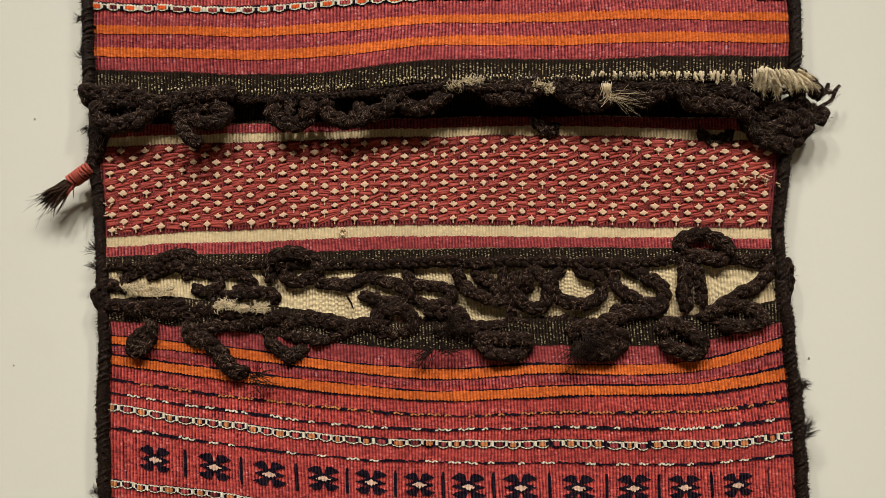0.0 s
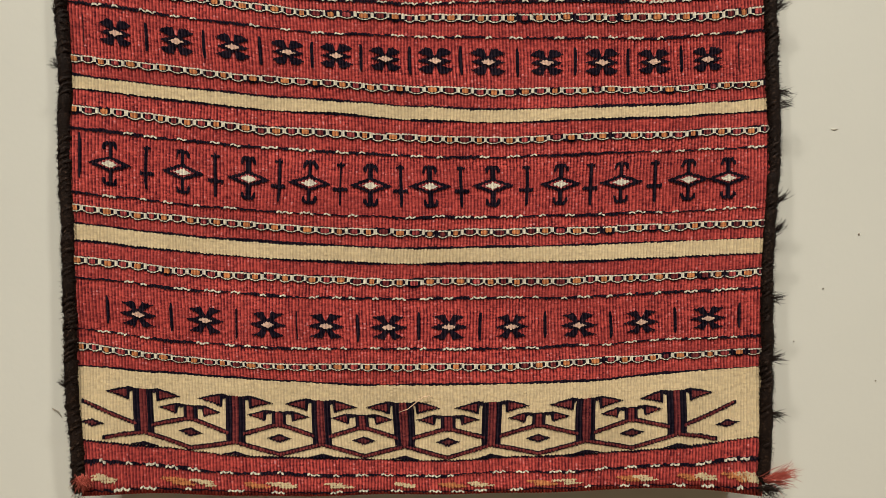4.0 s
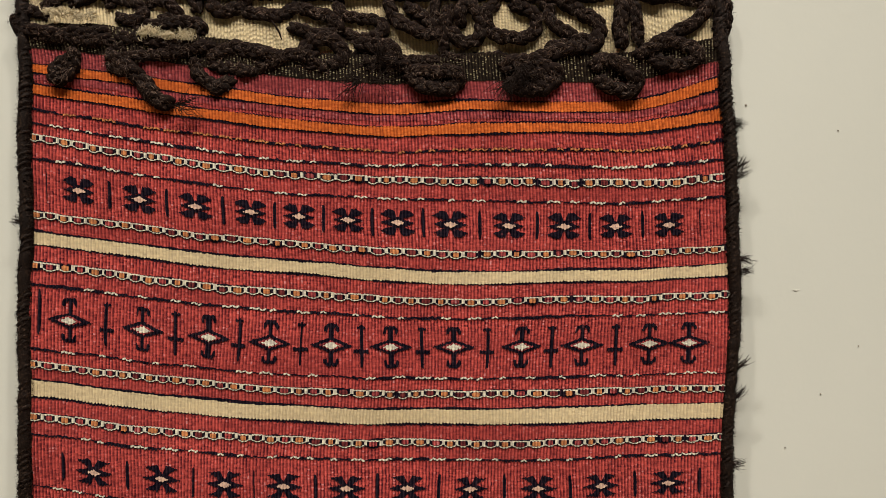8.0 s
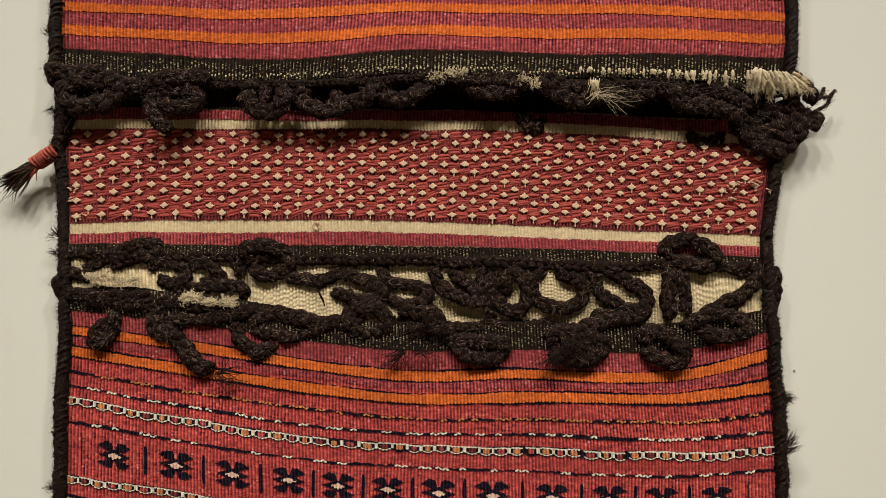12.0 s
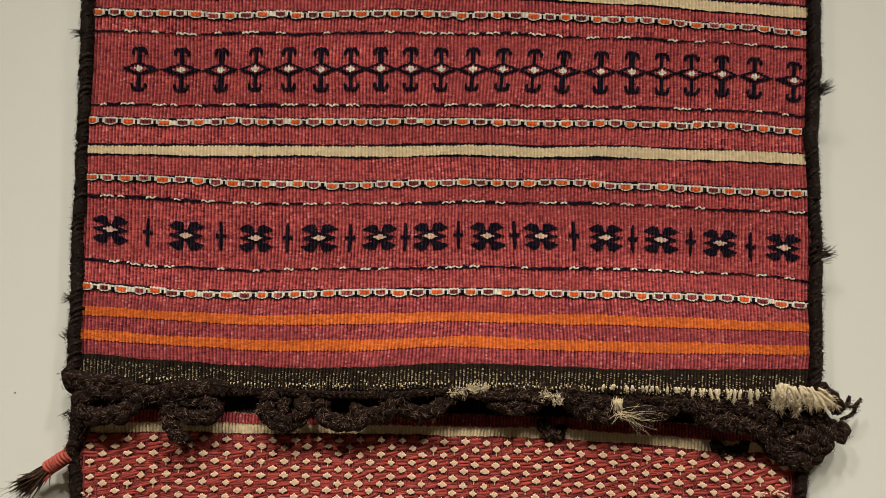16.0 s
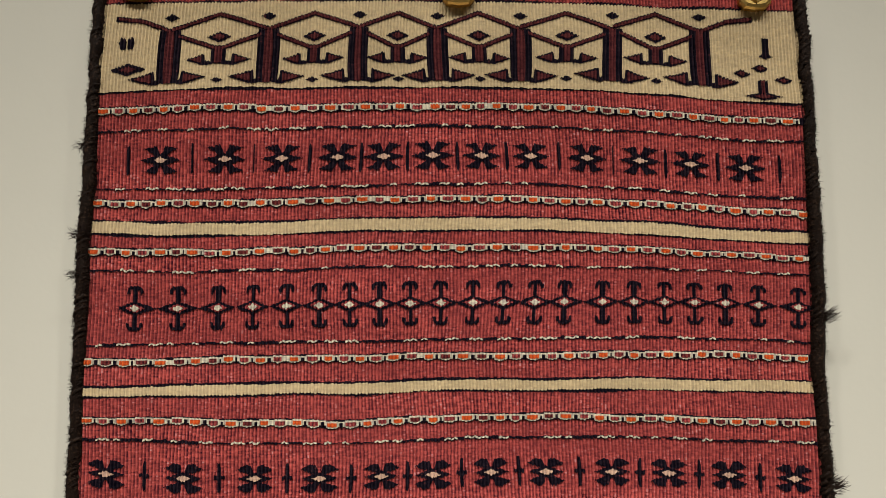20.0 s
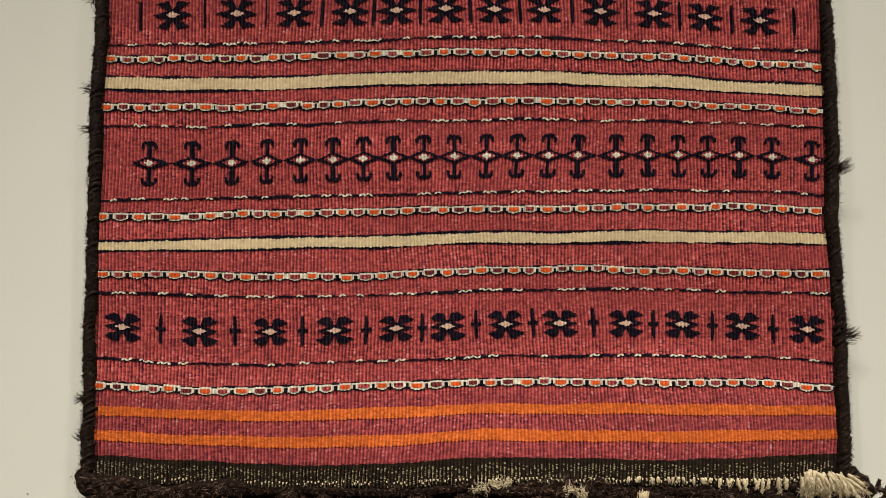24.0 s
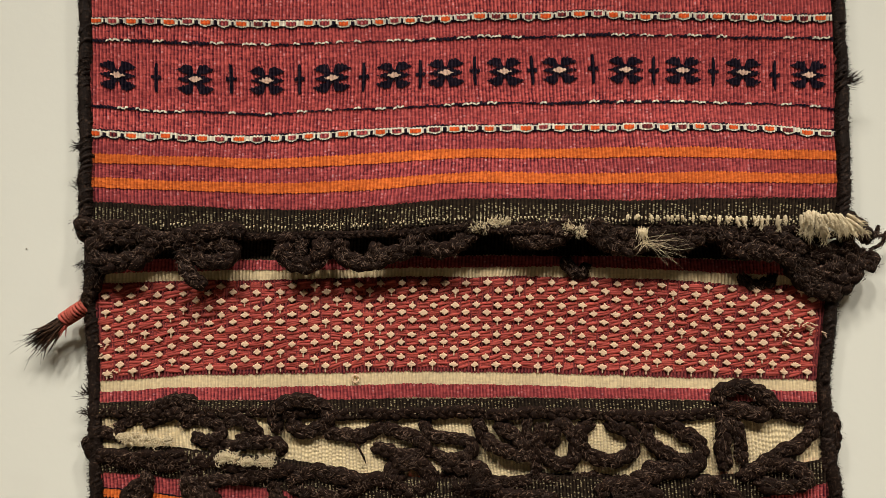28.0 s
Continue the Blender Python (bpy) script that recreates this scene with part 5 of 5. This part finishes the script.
tuft("red_tassel", 0.293, 0.962, 8, 12, 0.024, 110, RED_TUFT, "frayed red wool tuft at the lower corner", 0.004, 0.00022, 0.15)
tuft("hair_tuft", 0.290, 0.955, -30, 26, 0.018, 110, FUZZ, "frayed dark hair at the lower corner", 0.004, 0.00018, 0.2)
tuft("red_tassel", -0.268, 0.966, -90, 18, 0.013, 120, RED_TUFT, "frayed red wool tuft at the lower corner", 0.004, 0.0003, 0.2)

# ---- the tassel on the side ----
rope("tassel_cord", [ahead(x * 0.001, z * 0.001, o * 0.001) for x, z, o in ((-281, 1622, 7), (-278, 1604, 6), (-282, 1589, 5), (-288, 1576, 3), (-295, 1567, 2))], 0.0056, bag, "dark goat-hair cord of the side tassel", 260)
verts, faces = [], []
for k in range(9):
    f = k / 8
    c = ahead(-0.2935 - 0.0145 * f, 1.5670 - 0.0100 * f, 0.002)
    t = Vector((-0.82, 0, -0.57)).normalized()
    s, d = Vector((t.z, 0, -t.x)), Vector((0, 1, 0))
    loop = [c + 0.0050 * (math.cos(a) * s + math.sin(a) * d) + t * 0.0010 * math.sin(a + k) for a in np.linspace(0, 2 * math.pi, 15)]
    tube(loop, [0.0013] * len(loop), verts, faces, 5)
part("tassel_wrap", mesh_of("tassel_wrap", verts, faces, RED_TUFT, True), bag, "faded red yarn wrapped round the tassel")
for k in range(3):
    tuft("tassel_brush", -0.3085 - 0.001 * k, 1.5565 - 0.001 * k, 213 + 6 * k, 5, 0.029, 70, FUZZ if k == 1 else BRISTLE, "loose dark hair end of the tassel", 0.001, 0.0006, 0.07)
tuft("tassel_brush", -0.314, 1.551, 214, 12, 0.040, 12, FUZZ, "stray dark hairs of the tassel", 0.002, 0.00022, 0.12)
tuft("tassel_brush", -0.305, 1.554, 245, 12, 0.011, 12, RED_TUFT, "loose red yarn ends of the tassel", 0.003, 0.0005, 0.15)


# ---- brass clips ----
def clip(x, z):
    thing = tagged(new("brass_clip"), "small polished brass clip with a leaf pattern holding the bag", "clip", "brass clips along the top")
    y = float(depth(z)) - 0.004
    thing.location = (x, y, z)
    bm = bmesh.new()
    outline = [(-0.0125, 0.030), (-0.0135, 0.004), (-0.0125, -0.002), (-0.0085, -0.0062), (0, -0.0074), (0.0085, -0.0062), (0.0125, -0.002), (0.0135, 0.004), (0.0125, 0.030), (0.006, 0.036), (-0.006, 0.036)]
    rings = []
    for scale, dy in ((1.0, 0.004), (1.0, -0.0012), (0.93, -0.0028), (0.80, -0.0036)):
        rings.append([bm.verts.new((px * scale, dy, 0.014 + (pz - 0.014) * (1 - (1 - scale) * 0.8))) for px, pz in outline])
    for a, b in zip(rings, rings[1:]):
        for k in range(len(outline)):
            n = (k + 1) % len(outline)
            bm.faces.new((a[k], a[n], b[n], b[k]))
    bm.faces.new(list(reversed(rings[-1])))
    bm.faces.new(rings[0])
    bmesh.ops.recalc_face_normals(bm, faces=bm.faces)
    data = bpy.data.meshes.new("clip_body")
    bm.to_mesh(data)
    bm.free()
    data.materials.append(BRASS)
    part("clip_body", data, thing)
    vv, ff = [], []
    tube([Vector((0, -0.0038, 0.030)), Vector((0, -0.0042, 0.012)), Vector((0, -0.0038, -0.003))], [0.0007] * 3, vv, ff, 5)
    for k in range(6):
        for s in (-1, 1):
            zz = -0.001 + 0.0048 * k
            tube([Vector((0, -0.0040, zz - 0.001)), Vector((s * 0.0085, -0.0037, zz + 0.0042))], [0.0007, 0.0005], vv, ff, 5)
    part("leaf_veins", mesh_of("leaf_veins", vv, ff, BRASS, True), thing, "raised leaf veins")


for x, z in ((-0.2590, 2.1215), (-0.0054, 2.1235), (0.2274, 2.1255)):
    clip(x, z)

# ---- specks on the wall ----
verts, faces = [], []
for x, z, r in ((0.312, 1.407, 1.2), (0.391, 1.387, 0.7), (0.385, 1.162, 0.9), (0.356, 1.115, 0.8), (0.416, 1.204, 0.7), (0.405, 1.034, 0.8), (0.332, 1.069, 0.7), (-0.348, 1.611, 0.7), (-0.366, 1.401, 0.7)):
    tube([Vector((x, WALL_Y + 0.0002, z)), Vector((x, WALL_Y - 0.0006, z))], [0.001 * r, 0.0006 * r], verts, faces, 7)
pale, pale_faces = [], []
tube([Vector((0.3575, WALL_Y - 0.0002, 1.2515)), Vector((0.360, WALL_Y - 0.0005, 1.251)), Vector((0.363, WALL_Y - 0.0002, 1.2515))], [0.00012, 0.0003, 0.00012], pale, pale_faces, 5)
tagged(new("paint_drip", mesh_of("paint_drip", pale, pale_faces, DRIP)), "small grey drip mark on the plaster wall", "mark")
tube([Vector((-0.312, WALL_Y - 0.0005, 1.012)), Vector((-0.307, WALL_Y - 0.0005, 1.009)), Vector((-0.304, WALL_Y - 0.0005, 1.004))], [0.0003, 0.0006, 0.0003], verts, faces, 5)
tagged(new("wall_specks", mesh_of("wall_specks", verts, faces, SPECK)), "tiny dark dirt specks on the plaster wall", "specks", kind="stuff")

# ---- a ring of loose thread and a dark hair ----
verts, faces = [], []
ring = [Vector((-0.0833 + 0.0026 * math.cos(a), float(depth(1.514)) - 0.0042, 1.5145 + 0.0030 * math.sin(a))) for a in np.linspace(0.3, 6.1, 16)]
tube(ring, [0.0005] * 16, verts, faces, 5)
part("thread_ring", mesh_of("thread_ring", verts, faces, KNOT, True), bag, "small ring of loose cream thread")
verts, faces = [], []
tube([ahead(-0.0830, 1.4660, 0.004), ahead(-0.0790, 1.4610, 0.005), ahead(-0.0755, 1.4550, 0.005), ahead(-0.0740, 1.4500, 0.004)], [0.0004, 0.0009, 0.0009, 0.0003], verts, faces, 5)
part("stray_lock", mesh_of("stray_lock", verts, faces, ROPE, True), bag, "stray lock of dark hair on the lining")
verts, faces = [], []
tube([Vector((x, float(depth(z)) - 0.004, z)) for x, z in ((-0.009, 1.0175), (-0.002, 1.0200), (0.005, 1.0255), (0.011, 1.0300), (0.016, 1.0310), (0.0185, 1.0285))], [0.0003, 0.0004, 0.0004, 0.0004, 0.0003, 0.0002], verts, faces, 5)
part("loose_thread", mesh_of("loose_thread", verts, faces, KNOT, True), bag, "loose tan thread on the cream band")
